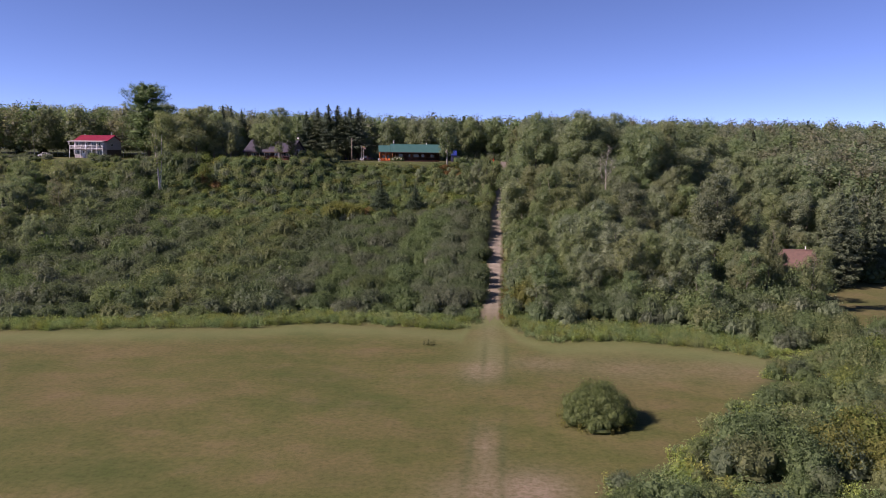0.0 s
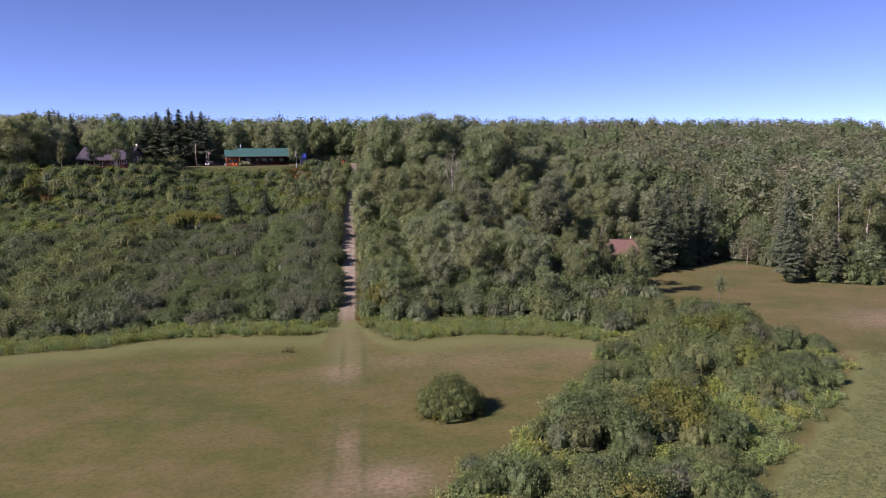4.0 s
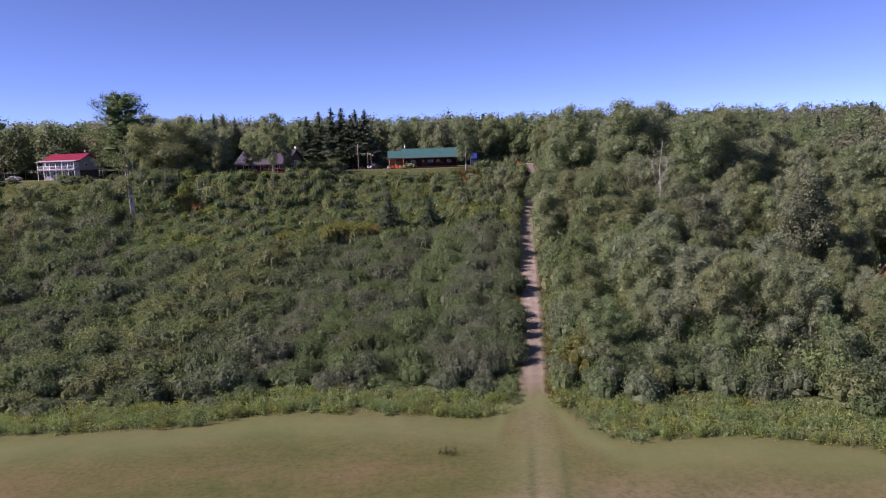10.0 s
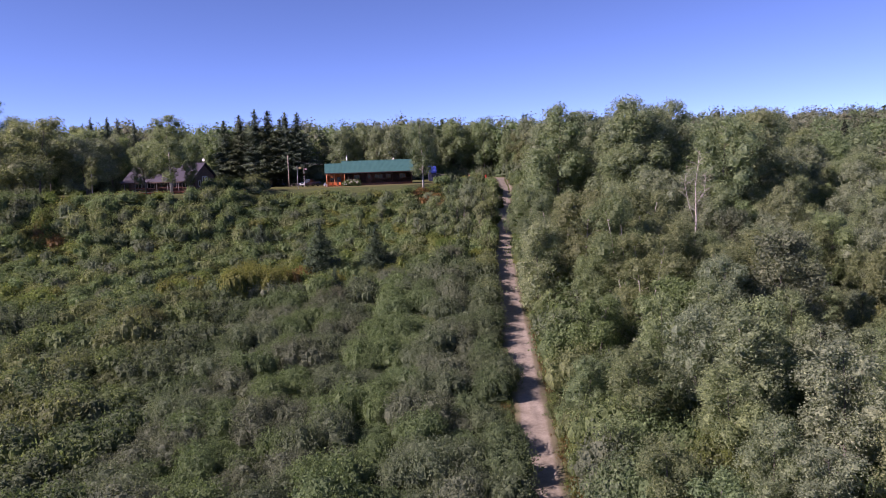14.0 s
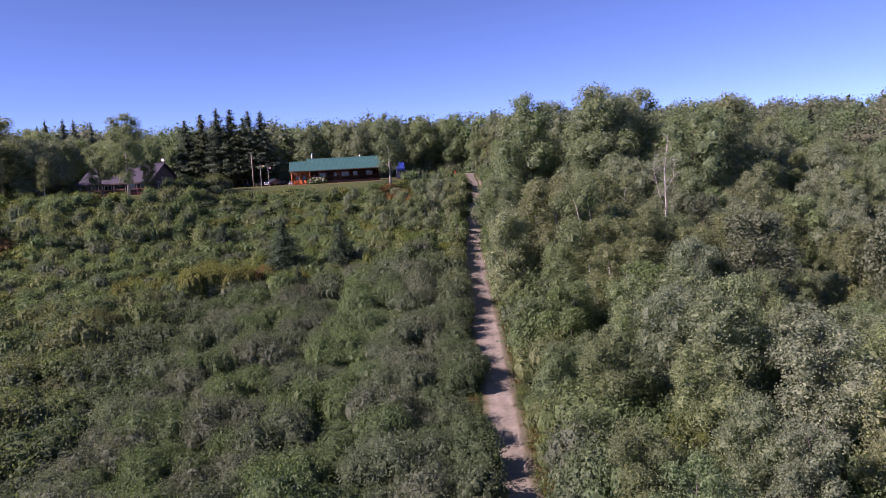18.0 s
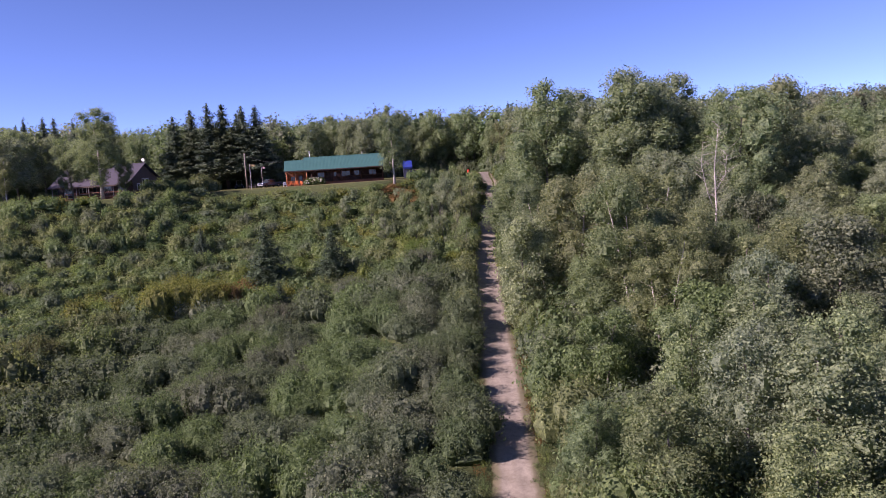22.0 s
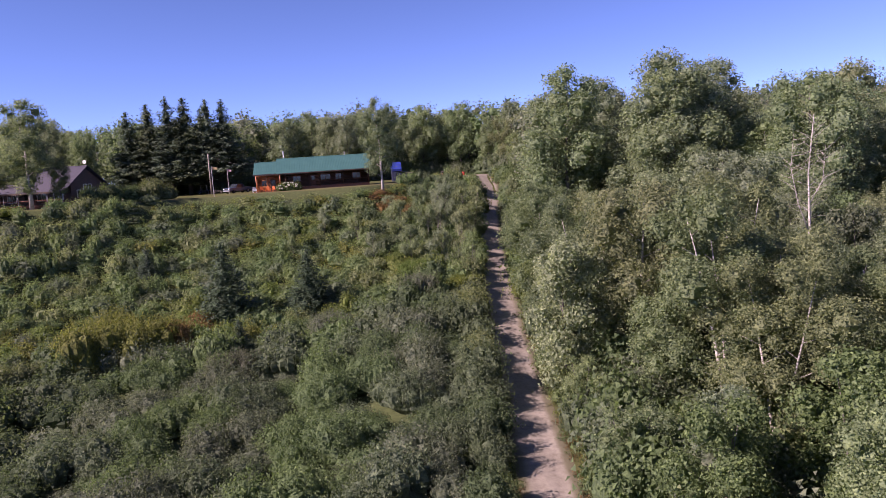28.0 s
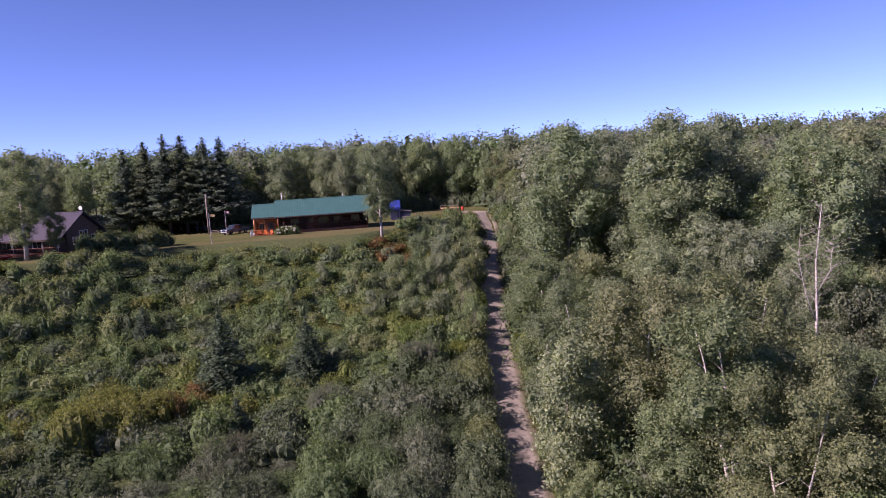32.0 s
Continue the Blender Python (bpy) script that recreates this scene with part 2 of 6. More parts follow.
M_BARK = plain("grey_bark", (0.085, 0.075, 0.060), (0.17, 0.155, 0.135), 2.0, 0.9, bump=0.6, fine=14)
M_BARK_DARK = plain("dark_bark", (0.045, 0.036, 0.028), (0.09, 0.075, 0.06), 2.0, 0.9, bump=0.6, fine=14)
M_BIRCH = birch_bark()
M_GREEN_ROOF = ribbed("green_metal_roof", (0.031, 0.096, 0.083), (0.044, 0.121, 0.106), 0.30, 0.35)
M_RED_ROOF = ribbed("red_metal_roof", (0.184, 0.011, 0.024), (0.228, 0.017, 0.036), 0.30, 0.4)
M_GREY_ROOF = plain("slate_shingles", (0.030, 0.026, 0.042), (0.044, 0.040, 0.061), 1.2, 0.75, bump=0.5, fine=8)
M_BROWN_ROOF = plain("brown_shingles", (0.110, 0.068, 0.055), (0.160, 0.096, 0.078), 1.2, 0.85, bump=0.5, fine=8)
M_LOG = logs_material("oiled_logs", (0.040, 0.014, 0.006), (0.073, 0.026, 0.012))
M_LOG_WARM = logs_material("varnished_logs", (0.289, 0.091, 0.027), (0.418, 0.152, 0.046))
M_WOOD_RED = logs_material("red_stained_boards", (0.152, 0.049, 0.027), (0.228, 0.076, 0.042))
M_WOOD_DARK = logs_material("dark_stained_boards", (0.035, 0.022, 0.018), (0.07, 0.045, 0.035))
M_WOOD_GREY = logs_material("weathered_boards", (0.22, 0.19, 0.16), (0.34, 0.30, 0.26))
M_PINEWOOD = logs_material("fresh_sawn_boards", (0.50, 0.27, 0.12), (0.62, 0.36, 0.18))
M_SIDING = plain("pale_siding", (0.301, 0.282, 0.292), (0.361, 0.340, 0.349), 1.5, 0.6)
M_WHITE = plain("white_paint", (0.70, 0.70, 0.70), (0.80, 0.80, 0.80), 2.0, 0.5, bump=0.05)
M_ORANGE = plain("orange_paint", (0.532, 0.122, 0.023), (0.608, 0.160, 0.038), 2.0, 0.5, bump=0.05)
M_REDPAINT = plain("red_paint", (0.55, 0.03, 0.02), (0.65, 0.05, 0.03), 2.0, 0.45, bump=0.05)
M_BLUE_TARP = plain("blue_tarpaulin", (0.015, 0.030, 0.192), (0.024, 0.049, 0.251), 1.0, 0.45, bump=0.5, fine=5)
M_BLUE_DARK = plain("dark_blue_siding", (0.017, 0.021, 0.057), (0.027, 0.032, 0.076), 1.0, 0.6)
M_CAR_BLUE = plain("car_paint_blue", (0.056, 0.099, 0.177), (0.068, 0.116, 0.198), 1.0, 0.25, metal=0.3, bump=0.0)
M_CAR_GREY = plain("car_paint_grey", (0.42, 0.43, 0.45), (0.48, 0.49, 0.51), 1.0, 0.3, metal=0.3, bump=0.0)
M_CAR_BLACK = plain("black_plastic", (0.015, 0.015, 0.016), (0.03, 0.03, 0.032), 3.0, 0.5, bump=0.1)
M_RUBBER = plain("tyre_rubber", (0.012, 0.012, 0.012), (0.025, 0.025, 0.025), 6.0, 0.85)
M_STEEL = plain("galvanised_steel", (0.45, 0.46, 0.47), (0.60, 0.61, 0.62), 4.0, 0.4, metal=0.8, bump=0.05)
M_POLE = plain("weathered_pole_wood", (0.20, 0.17, 0.14), (0.32, 0.28, 0.24), 2.0, 0.9, bump=0.4)
M_GLASS = glass_dark("window_glass")
M_STONE = plain("grey_stone", (0.22, 0.21, 0.20), (0.36, 0.34, 0.32), 2.0, 0.9, bump=0.5)
M_PETAL = plain("cream_petals", (0.312, 0.302, 0.213), (0.378, 0.373, 0.286), 3.0, 0.8)
M_FLAG = plain("faded_flag_cloth", (0.252, 0.132, 0.140), (0.330, 0.240, 0.266), 1.5, 0.7)
M_YELLOW = plain("faded_yellow_cloth", (0.216, 0.162, 0.072), (0.264, 0.198, 0.096), 2.0, 0.5, bump=0.05)


# ---------------------------------------------------------------- mesh helpers
class Geo:
    """Collects plain geometry for one mesh."""

    def __init__(self):
        self.v, self.f = [], []

    def box(self, a, b, bevel=0.0, turn=None):
        (x0, y0, z0), (x1, y1, z1) = a, b
        base = len(self.v)
        if bevel <= 0:
            pts = [(x, y, z) for z in (z0, z1) for x, y in ((x0, y0), (x1, y0), (x1, y1), (x0, y1))]
            faces = [(3, 2, 1, 0), (4, 5, 6, 7), (0, 1, 5, 4), (1, 2, 6, 5), (2, 3, 7, 6), (3, 0, 4, 7)]
        else:
            c = bevel
            ring = [(x0 + c, y0), (x1 - c, y0), (x1, y0 + c), (x1, y1 - c), (x1 - c, y1), (x0 + c, y1), (x0, y1 - c), (x0, y0 + c)]
            inner = [(x0 + c, y0 + c), (x1 - c, y0 + c), (x1 - c, y0 + c), (x1 - c, y1 - c), (x1 - c, y1 - c), (x0 + c, y1 - c), (x0 + c, y1 - c), (x0 + c, y0 + c)]
            pts = [(x, y, z0) for x, y in inner] + [(x, y, z0 + c) for x, y in ring] + [(x, y, z1 - c) for x, y in ring] + [(x, y, z1) for x, y in inner]
            faces = [tuple(range(7, -1, -1)), tuple(range(24, 32))]
            for k in range(3):
                for i in range(8):
                    j = (i + 1) % 8
                    faces.append((k * 8 + i, k * 8 + j, k * 8 + 8 + j, k * 8 + 8 + i))
        if turn is not None:
            pts = [tuple(turn @ Vector(p)) for p in pts]
        self.v += pts
        self.f += [tuple(base + i for i in f) for f in faces]
        return self

    def tube(self, pts, radii, seg=6, cap=True):
        base = len(self.v)
        n = len(pts)
        pts = [Vector(p) for p in pts]
        for i, p in enumerate(pts):
            d = (pts[min(i + 1, n - 1)] - pts[max(i - 1, 0)]).normalized()
            side = d.orthogonal().normalized() if abs(d.z) < 0.9 else d.cross(Vector((0, 1, 0))).normalized()
            up = d.cross(side)
            for k in range(seg):
                a = 2 * math.pi * k / seg
                self.v.append(tuple(p + (side * math.cos(a) + up * math.sin(a)) * radii[i]))
        for i in range(n - 1):
            for k in range(seg):
                j = (k + 1) % seg
                self.f.append((base + i * seg + k, base + i * seg + j, base + i * seg + seg + j, base + i * seg + seg + k))
        if cap:
            self.f.append(tuple(base + k for k in range(seg - 1, -1, -1)))
            self.f.append(tuple(base + (n - 1) * seg + k for k in range(seg)))
        return self

    def poly(self, pts, depth):
        """A slab: the polygon pts pushed along the vector depth."""
        base, n = len(self.v), len(pts)
        self.v += [tuple(p) for p in pts] + [tuple(Vector(p) + Vector(depth)) for p in pts]
        self.f.append(tuple(base + i for i in range(n - 1, -1, -1)))
        self.f.append(tuple(base + n + i for i in range(n)))
        for i in range(n):
            j = (i + 1) % n
            self.f.append((base + i, base + j, base + n + j, base + n + i))
        return self

    def mesh(self, name, smooth=False):
        me = bpy.data.meshes.new(name)
        me.from_pydata(self.v, [], self.f)
        bm = bmesh.new()
        bm.from_mesh(me)
        bmesh.ops.recalc_face_normals(bm, faces=bm.faces[:])
        bm.to_mesh(me)
        bm.free()
        if smooth:
            me.polygons.foreach_set("use_smooth", [True] * len(me.polygons))
        me.update()
        return me


def part(name, geo, material, parent, label="", smooth=False):
    me = geo.mesh(name, smooth) if isinstance(geo, Geo) else geo
    if not me.materials:
        me.materials.append(material)
    ob = new(name, me)
    ob.parent = parent
    return tagged(ob, label)


def thing(name, m, label, category, group="", kind=""):
    ob = new(name)
    ob.empty_display_size = 0.2
    ob.matrix_basis = m
    return tagged(ob, label, category, group, kind)


def raw_mesh(name, verts, tris, material, tint=None, heart=None):
    """A mesh straight from arrays of corners and triangles; tint: one colour a corner; heart: marks the corners of crown hearts."""
    me = bpy.data.meshes.new(name)
    me.vertices.add(len(verts))
    me.vertices.foreach_set("co", np.ascontiguousarray(verts, dtype=np.float32).ravel())
    me.loops.add(tris.size)
    me.loops.foreach_set("vertex_index", np.ascontiguousarray(tris, dtype=np.int32).ravel())
    me.polygons.add(len(tris))
    me.polygons.foreach_set("loop_start", np.arange(0, tris.size, 3, dtype=np.int32))
    me.update(calc_edges=True)
    att = me.attributes.new("tint", "FLOAT_COLOR", "POINT")
    rgba = np.ones((len(verts), 4), dtype=np.float32)
    if tint is not None:
        rgba[:, :3] = tint
    if heart is not None:
        rgba[:, 3] = 1.0 - heart
    att.data.foreach_set("color", rgba.ravel())
    me.materials.append(material)
    return me


# ---------------------------------------------------------------- the lie of the land
FIELD = -24.6
CREST_X = [-260, -160, -112, -85, -60, -45, -28, -4, 6, 14, 22, 40, 70, 120, 260]
CREST_Y = [238, 232, 226, 216, 219, 226, 237, 239, 252, 268, 278, 282, 285, 290, 300]
FOOT_X = [-260, 20, 45, 70, 120, 260]
FOOT_Y = [106, 103, 120, 150, 142, 142]
SLOPE_U = [0.0, 0.25, 0.44, 0.60, 0.72, 0.84, 0.93, 1.0]
SLOPE_LEFT = [0.0, 0.045, 0.13, 0.24, 0.355, 0.55, 0.76, 1.0]
SLOPE_TRACK = [0.0, 0.080, 0.215, 0.37, 0.50, 0.69, 0.84, 1.0]


def height(x, y):
    """The ground's height at x, y (numbers or arrays)."""
    x, y = np.asarray(x, dtype=float), np.asarray(y, dtype=float)
    foot, crest = np.interp(x, FOOT_X, FOOT_Y), np.interp(x, CREST_X, CREST_Y)
    u = (y - foot) / (crest - foot)
    w = np.clip((x + 8) / 14, 0, 1)
    w = w * w * (3 - 2 * w)
    rise = np.interp(u, SLOPE_U, SLOPE_LEFT) * (1 - w) + np.interp(u, SLOPE_U, SLOPE_TRACK) * w
    beyond = np.clip(y - crest, 0, None)
    top = -2.55 + 0.018 * np.clip(beyond - 45, 0, 260)
    z = FIELD + rise * (-2.55 - FIELD) + np.where(beyond > 0, top + 2.55, 0)
    swell = 0.28 * np.sin(x * 0.055 + 1.3) * np.sin(y * 0.048 + 0.4) + 0.10 * np.sin(x * 0.21) * np.sin(y * 0.17 + 1.0)
    calm = np.clip((np.hypot(x, y - 100) - 700) / 600, 0, 1)
    return z + swell * (1 - calm) * np.clip(1.2 - rise, 0.15, 1)


def hz(x, y):
    return float(height(x, y))


TRACK_Y = [30, 49.6, 78, 97, 142, 177, 190, 220, 249, 262, 270, 277, 286]
TRACK_X = [2.6, 3.7, 5.2, 6.6, 10.0, 12.1, 12.8, 15.4, 18.3, 20.5, 21.3, 20.4, 15.0]


def track_x(y):
    return np.interp(y, TRACK_Y, TRACK_X)


# edge of the mown field: thicket grows beyond it
EDGE_X = [-260, -120, -58, -37, -28, -19, -6, 3, 4.5, 8.8, 10.5, 14, 24, 34, 41.5]
EDGE_Y = [88, 91, 94.5, 97.5, 99.0, 103.0, 102.0, 101.0, 109, 109, 101.0, 94.5, 95.5, 92, 86]
# the hedge that closes the field on its other side, as a polygon
HEDGE = [(41.5, 86), (35, 76), (26.5, 67), (21.5, 58.5), (14.5, 52.5), (11.3, 47), (14, 30), (24, 26), (32.0, 42.1), (34.3, 44.7), (39.0, 48.5), (46.1, 53.6), (56.0, 61.7), (66.6, 74.1), (68.4, 77.5), (64.7, 80.4), (64.7, 85.2), (67.9, 95.5), (62, 95), (54, 104), (44, 100)]


def inside(poly, x, y):
    x, y = np.asarray(x), np.asarray(y)
    hit = np.zeros(x.shape, dtype=bool)
    for (x0, y0), (x1, y1) in zip(poly, poly[1:] + poly[:1]):
        cross = ((y0 > y) != (y1 > y)) & (x < (x1 - x0) * (y - y0) / (y1 - y0 + 1e-9) + x0)
        hit ^= cross
    return hit


OPENING = [(43.9, 73.1), (40.4, 63.7), (38.2, 56.5), (36.5, 51.0), (36.6, 47.6), (43.1, 50.7), (50.2, 57.5), (47.0, 61.9), (45.3, 64.3), (46.2, 70.3)]
HEDGE_RIM = [(xa + (xb - xa) * k / 8, ya + (yb - ya) * k / 8) for (xa, ya), (xb, yb) in zip(HEDGE[:18], HEDGE[1:18]) for k in range(8)]
MEADOW = [(62, 95), (64, 78), (62, 70), (80, 74), (140, 60), (140, 118), (112, 112), (99, 118), (103, 136), (92, 146), (77, 141), (66, 128), (60, 112)]


def thicket_zone(x, y):
    """Whether shrubs and trees may grow at x, y."""
    x, y = np.asarray(x, dtype=float), np.asarray(y, dtype=float)
    edge = np.interp(x, EDGE_X, EDGE_Y)
    crest = np.interp(x, CREST_X, CREST_Y)
    main = (y > edge) & (x < 42)
    right = (x >= 42) & (y > 100)
    ok = (main | right) & ~inside(MEADOW, x, y)
    off = (x - track_x(y) > 2.2) | (x - track_x(y) < -1.75)
    yard = (y > crest + 1.0) & (y < crest + 46) & (x > -160) & (x < 26)
    return (ok & off & ~yard) | inside(HEDGE, x, y)


def axis(fine0, fine1, step, far):
    a = list(np.arange(fine0, fine1 + 0.01, step))
    d = step
    lo, hi = fine0, fine1
    left, right = [], []
    while hi < far:
        d *= 1.35
        lo, hi = lo - d, hi + d
        left.append(lo), right.append(hi)
    return np.array(left[::-1] + a + right)


def build_ground():
    xs, ys = np.union1d(axis(-150, 170, 1.6, 4300), np.arange(-1.0, 13.0, 0.25)), axis(-10, 330, 1.6, 4300)
    X, Y = np.meshgrid(xs, ys, indexing="ij")
    Z = height(X, Y)
    nx, ny = X.shape
    verts = np.stack([X, Y, Z], -1).reshape(-1, 3)
    idx = np.arange(nx * ny).reshape(nx, ny)
    q = np.stack([idx[:-1, :-1], idx[1:, :-1], idx[1:, 1:], idx[:-1, 1:]], -1).reshape(-1, 4)
    tris = np.concatenate([q[:, [0, 1, 2]], q[:, [0, 2, 3]]])
    me = raw_mesh("ground", verts, tris, M_GROUND)
    me.polygons.foreach_set("use_smooth", [True] * len(me.polygons))
    x, y = verts[:, 0], verts[:, 1]
    off = x - track_x(y)
    mid = x - np.interp(y, [30, 50.6, 63, 75.8, 96], [2.6, 3.9, 5.0, 6.2, 7.6])
    rut = np.exp(-((np.abs(mid) - 1.35) / 0.34) ** 2) * ((y > 20) & (y < 104)) * np.clip(0.65 + 0.45 * np.sin(y * 0.23 + 0.6), 0.25, 1)
    bare = 0.75 * np.exp(-((x - 4.8) / 2.2) ** 2 - ((y - 80.5) / 4.0) ** 2) + 0.4 * np.exp(-((x - 4.3) / 1.3) ** 2 - ((y - 58.5) / 4.0) ** 2)
    bare += 1.1 * np.exp(-((x - 7.6) / 3.0) ** 2 - ((y - 50.8) / 3.2) ** 2) + 0.5 * np.exp(-((x - 2.4) / 2.6) ** 2 - ((y - 50.0) / 3.0) ** 2)
    bare += 0.45 * np.exp(-((x - 12.0) / 4.0) ** 2 - ((y - 84) / 3.0) ** 2) + 0.4 * np.exp(-((x - 22.0) / 6.0) ** 2 - ((y - 82.5) / 5.0) ** 2) + 0.4 * np.exp(-((x - 35) / 6.0) ** 2 - ((y - 82) / 6.0) ** 2)
    bare += 0.24 * np.exp(-(mid / 1.1) ** 2) * ((y > 20) & (y < 100)) * np.clip(0.5 + 0.7 * np.sin(y * 0.21 + 2.2), 0, 1)
    bare += 0.75 * np.exp(-(off / 1.5) ** 2 - ((y - 105) / 6.0) ** 2) + 0.5 * np.exp(-(off / 1.5) ** 2 - ((y - 91) / 8.0) ** 2)
    bare += 0.9 * np.exp(-((x + 119) / 7.0) ** 2 - ((y - 224) / 5.0) ** 2)
    bare += 0.8 * np.exp(-((x - 88) / 9.0) ** 2 - ((y - 88) / 7.0) ** 2)
    edge = np.interp(x, EDGE_X, EDGE_Y)
    green = 0.75 * np.exp(-((y - edge + 4) / 3.5) ** 2) * (x < 42) + 0.6 * np.exp(-(off / 3.2) ** 2 - ((y - 92) / 9.0) ** 2)
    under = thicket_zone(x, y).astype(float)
    green += 1.0 * ((x > np.interp(y, [20.0, 42.1, 44.7, 48.5, 53.6, 61.7, 74.1], [18.0, 32.6, 34.9, 39.6, 46.7, 56.6, 67.2]) + 1.0) & (y < 74 - (x - 62) * 0.1) & (y > -300)) 
    bare += (0.05 + 0.15 * np.clip((x - 62) / 40, 0, 1)) * inside(MEADOW, x, y)
    att = me.attributes.new("wear", "FLOAT_COLOR", "POINT")
    rgba = np.ones((len(verts), 4), dtype=np.float32)
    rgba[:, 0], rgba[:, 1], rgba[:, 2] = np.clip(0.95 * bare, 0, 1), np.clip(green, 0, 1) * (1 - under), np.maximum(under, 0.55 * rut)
    att.data.foreach_set("color", rgba.ravel())
    return tagged(new("ground", me), "sun-dried mown grass field rising to a wooded hilltop", "ground", kind="structure")


def build_track():
    ys = np.arange(101.0, 285.0, 0.5)
    across = np.array([-2.3, -1.75, -1.35, -0.95, -0.5, 0.0, 0.5, 0.95, 1.35, 1.75, 2.4])
    lift = np.array([-0.02, 0.06, 0.05, 0.02, 0.06, 0.08, 0.06, 0.02, 0.05, 0.06, -0.02])
    verge = np.array([1, 0.75, 0.1, 0, 0.0, 0.05, 0.0, 0, 0.15, 0.8, 1])
    verts, mark = [], []
    for y in ys:
        cx = float(track_x(y))
        slope = float(track_x(y + 1) - track_x(y - 1)) / 2
        wob = 0.18 * noise.noise(Vector((0, y * 0.35, 3))), 0.18 * noise.noise(Vector((5, y * 0.35, 3)))
        near = float(np.interp(y, [100, 112, 145, 168, 190], [0.76, 0.72, 0.74, 0.90, 0.98]))
        sunk = 0.17 * min(1.0, max(0.0, (111 - y) / 9))
        for k, a in enumerate(across * near):
            px = cx + a + (wob[0] if k < 5 else wob[1] if k > 5 else 0)
            py = y - a * slope
            verts.append((px, py, hz(px, py) + 0.035 - sunk + lift[k] + 0.03 * noise.noise(Vector((px * 3, py * 3, 0)))))
            fade = min(1, max(0, (115 - y) / 9, 0.62 * (146 - y) / 40, (y - 278) / 6))
            mark.append(max(verge[k], fade))
    n = len(across)
    tris = []
    for i in range(len(ys) - 1):
        for k in range(n - 1):
            a = i * n + k
            tris += [(a, a + 1, a + n + 1), (a, a + n + 1, a + n)]
    me = raw_mesh("road", np.array(verts), np.array(tris), M_DIRT)
    me.polygons.foreach_set("use_smooth", [True] * len(me.polygons))
    att = me.attributes.new("verge", "FLOAT", "POINT")
    att.data.foreach_set("value", np.array(mark, dtype=np.float32))
    return tagged(new("road", me), "pale dirt track with wheel ruts up the slope", "dirt track", kind="structure")


build_ground()
build_track()


# ---------------------------------------------------------------- foliage
rng = np.random.default_rng(7)


def unit(n, r=None):
    d = (r or rng).normal(size=(n, 3))
    return d / np.linalg.norm(d, axis=1, keepdims=True)


def leaf_tris(points, normals, size, stretch=1.6, jitter=0.42, slim=0.50, upright=0.45):
    """One small leaf spray (a triangle) at each point, turned roughly along the normal."""
    n = len(points)
    nrm = normals / (np.linalg.norm(normals, axis=1, keepdims=True) + 1e-9) + jitter * rng.normal(size=(n, 3))
    nrm /= np.linalg.norm(nrm, axis=1, keepdims=True) + 1e-9
    a = np.cross(unit(n) + np.array([0, 0, upright * 2]), nrm)
    a /= np.linalg.norm(a, axis=1, keepdims=True) + 1e-9
    b = np.cross(nrm, a)
    s = (size * rng.uniform(0.6, 1.4, size=n))[:, None]
    p0 = points - a * s * slim - b * s * stretch * 0.35
    p1 = points + a * s * slim - b * s * stretch * 0.28
    p2 = points + b * s * stretch * 0.6 + a * s * rng.uniform(-0.25, 0.25, size=(n, 1))
    return np.stack([p0, p1, p2], 1).reshape(-1, 3)


HEART = {}      # how many leading corners of a cloud belong to its dense heart


def cloud_of(hearts, leaves):
    """One cloud out of heart blobs and leaves, the hearts first."""
    v = np.concatenate(hearts + leaves)
    HEART[id(v)] = sum(len(h) for h in hearts)
    return v


def heart_of(cloud):
    mark = np.zeros(len(cloud), dtype=np.float32)
    mark[:HEART.get(id(cloud), 0)] = 1
    return mark


def blob(center, radii, seg=8, rings=5, rough=0.18):
    """A lumpy closed core, as loose triangles."""
    cx = np.array(center)
    th = np.linspace(0, math.pi, rings + 1)
    ph = np.linspace(0, 2 * math.pi, seg, endpoint=False)
    pts = np.array([[(math.sin(t) * math.cos(p), math.sin(t) * math.sin(p), math.cos(t)) for p in ph] for t in th])
    k = 1 + rough * rng.normal(size=(rings + 1, seg))
    k[0], k[-1] = k[0].mean(), k[-1].mean()
    pts = pts * k[..., None] * np.array(radii) + cx
    out = []
    for i in range(rings):
        for j in range(seg):
            a, b, c, d = pts[i, j], pts[i, (j + 1) % seg], pts[i + 1, (j + 1) % seg], pts[i + 1, j]
            out += [a, c, b, a, d, c]
    return np.array(out)


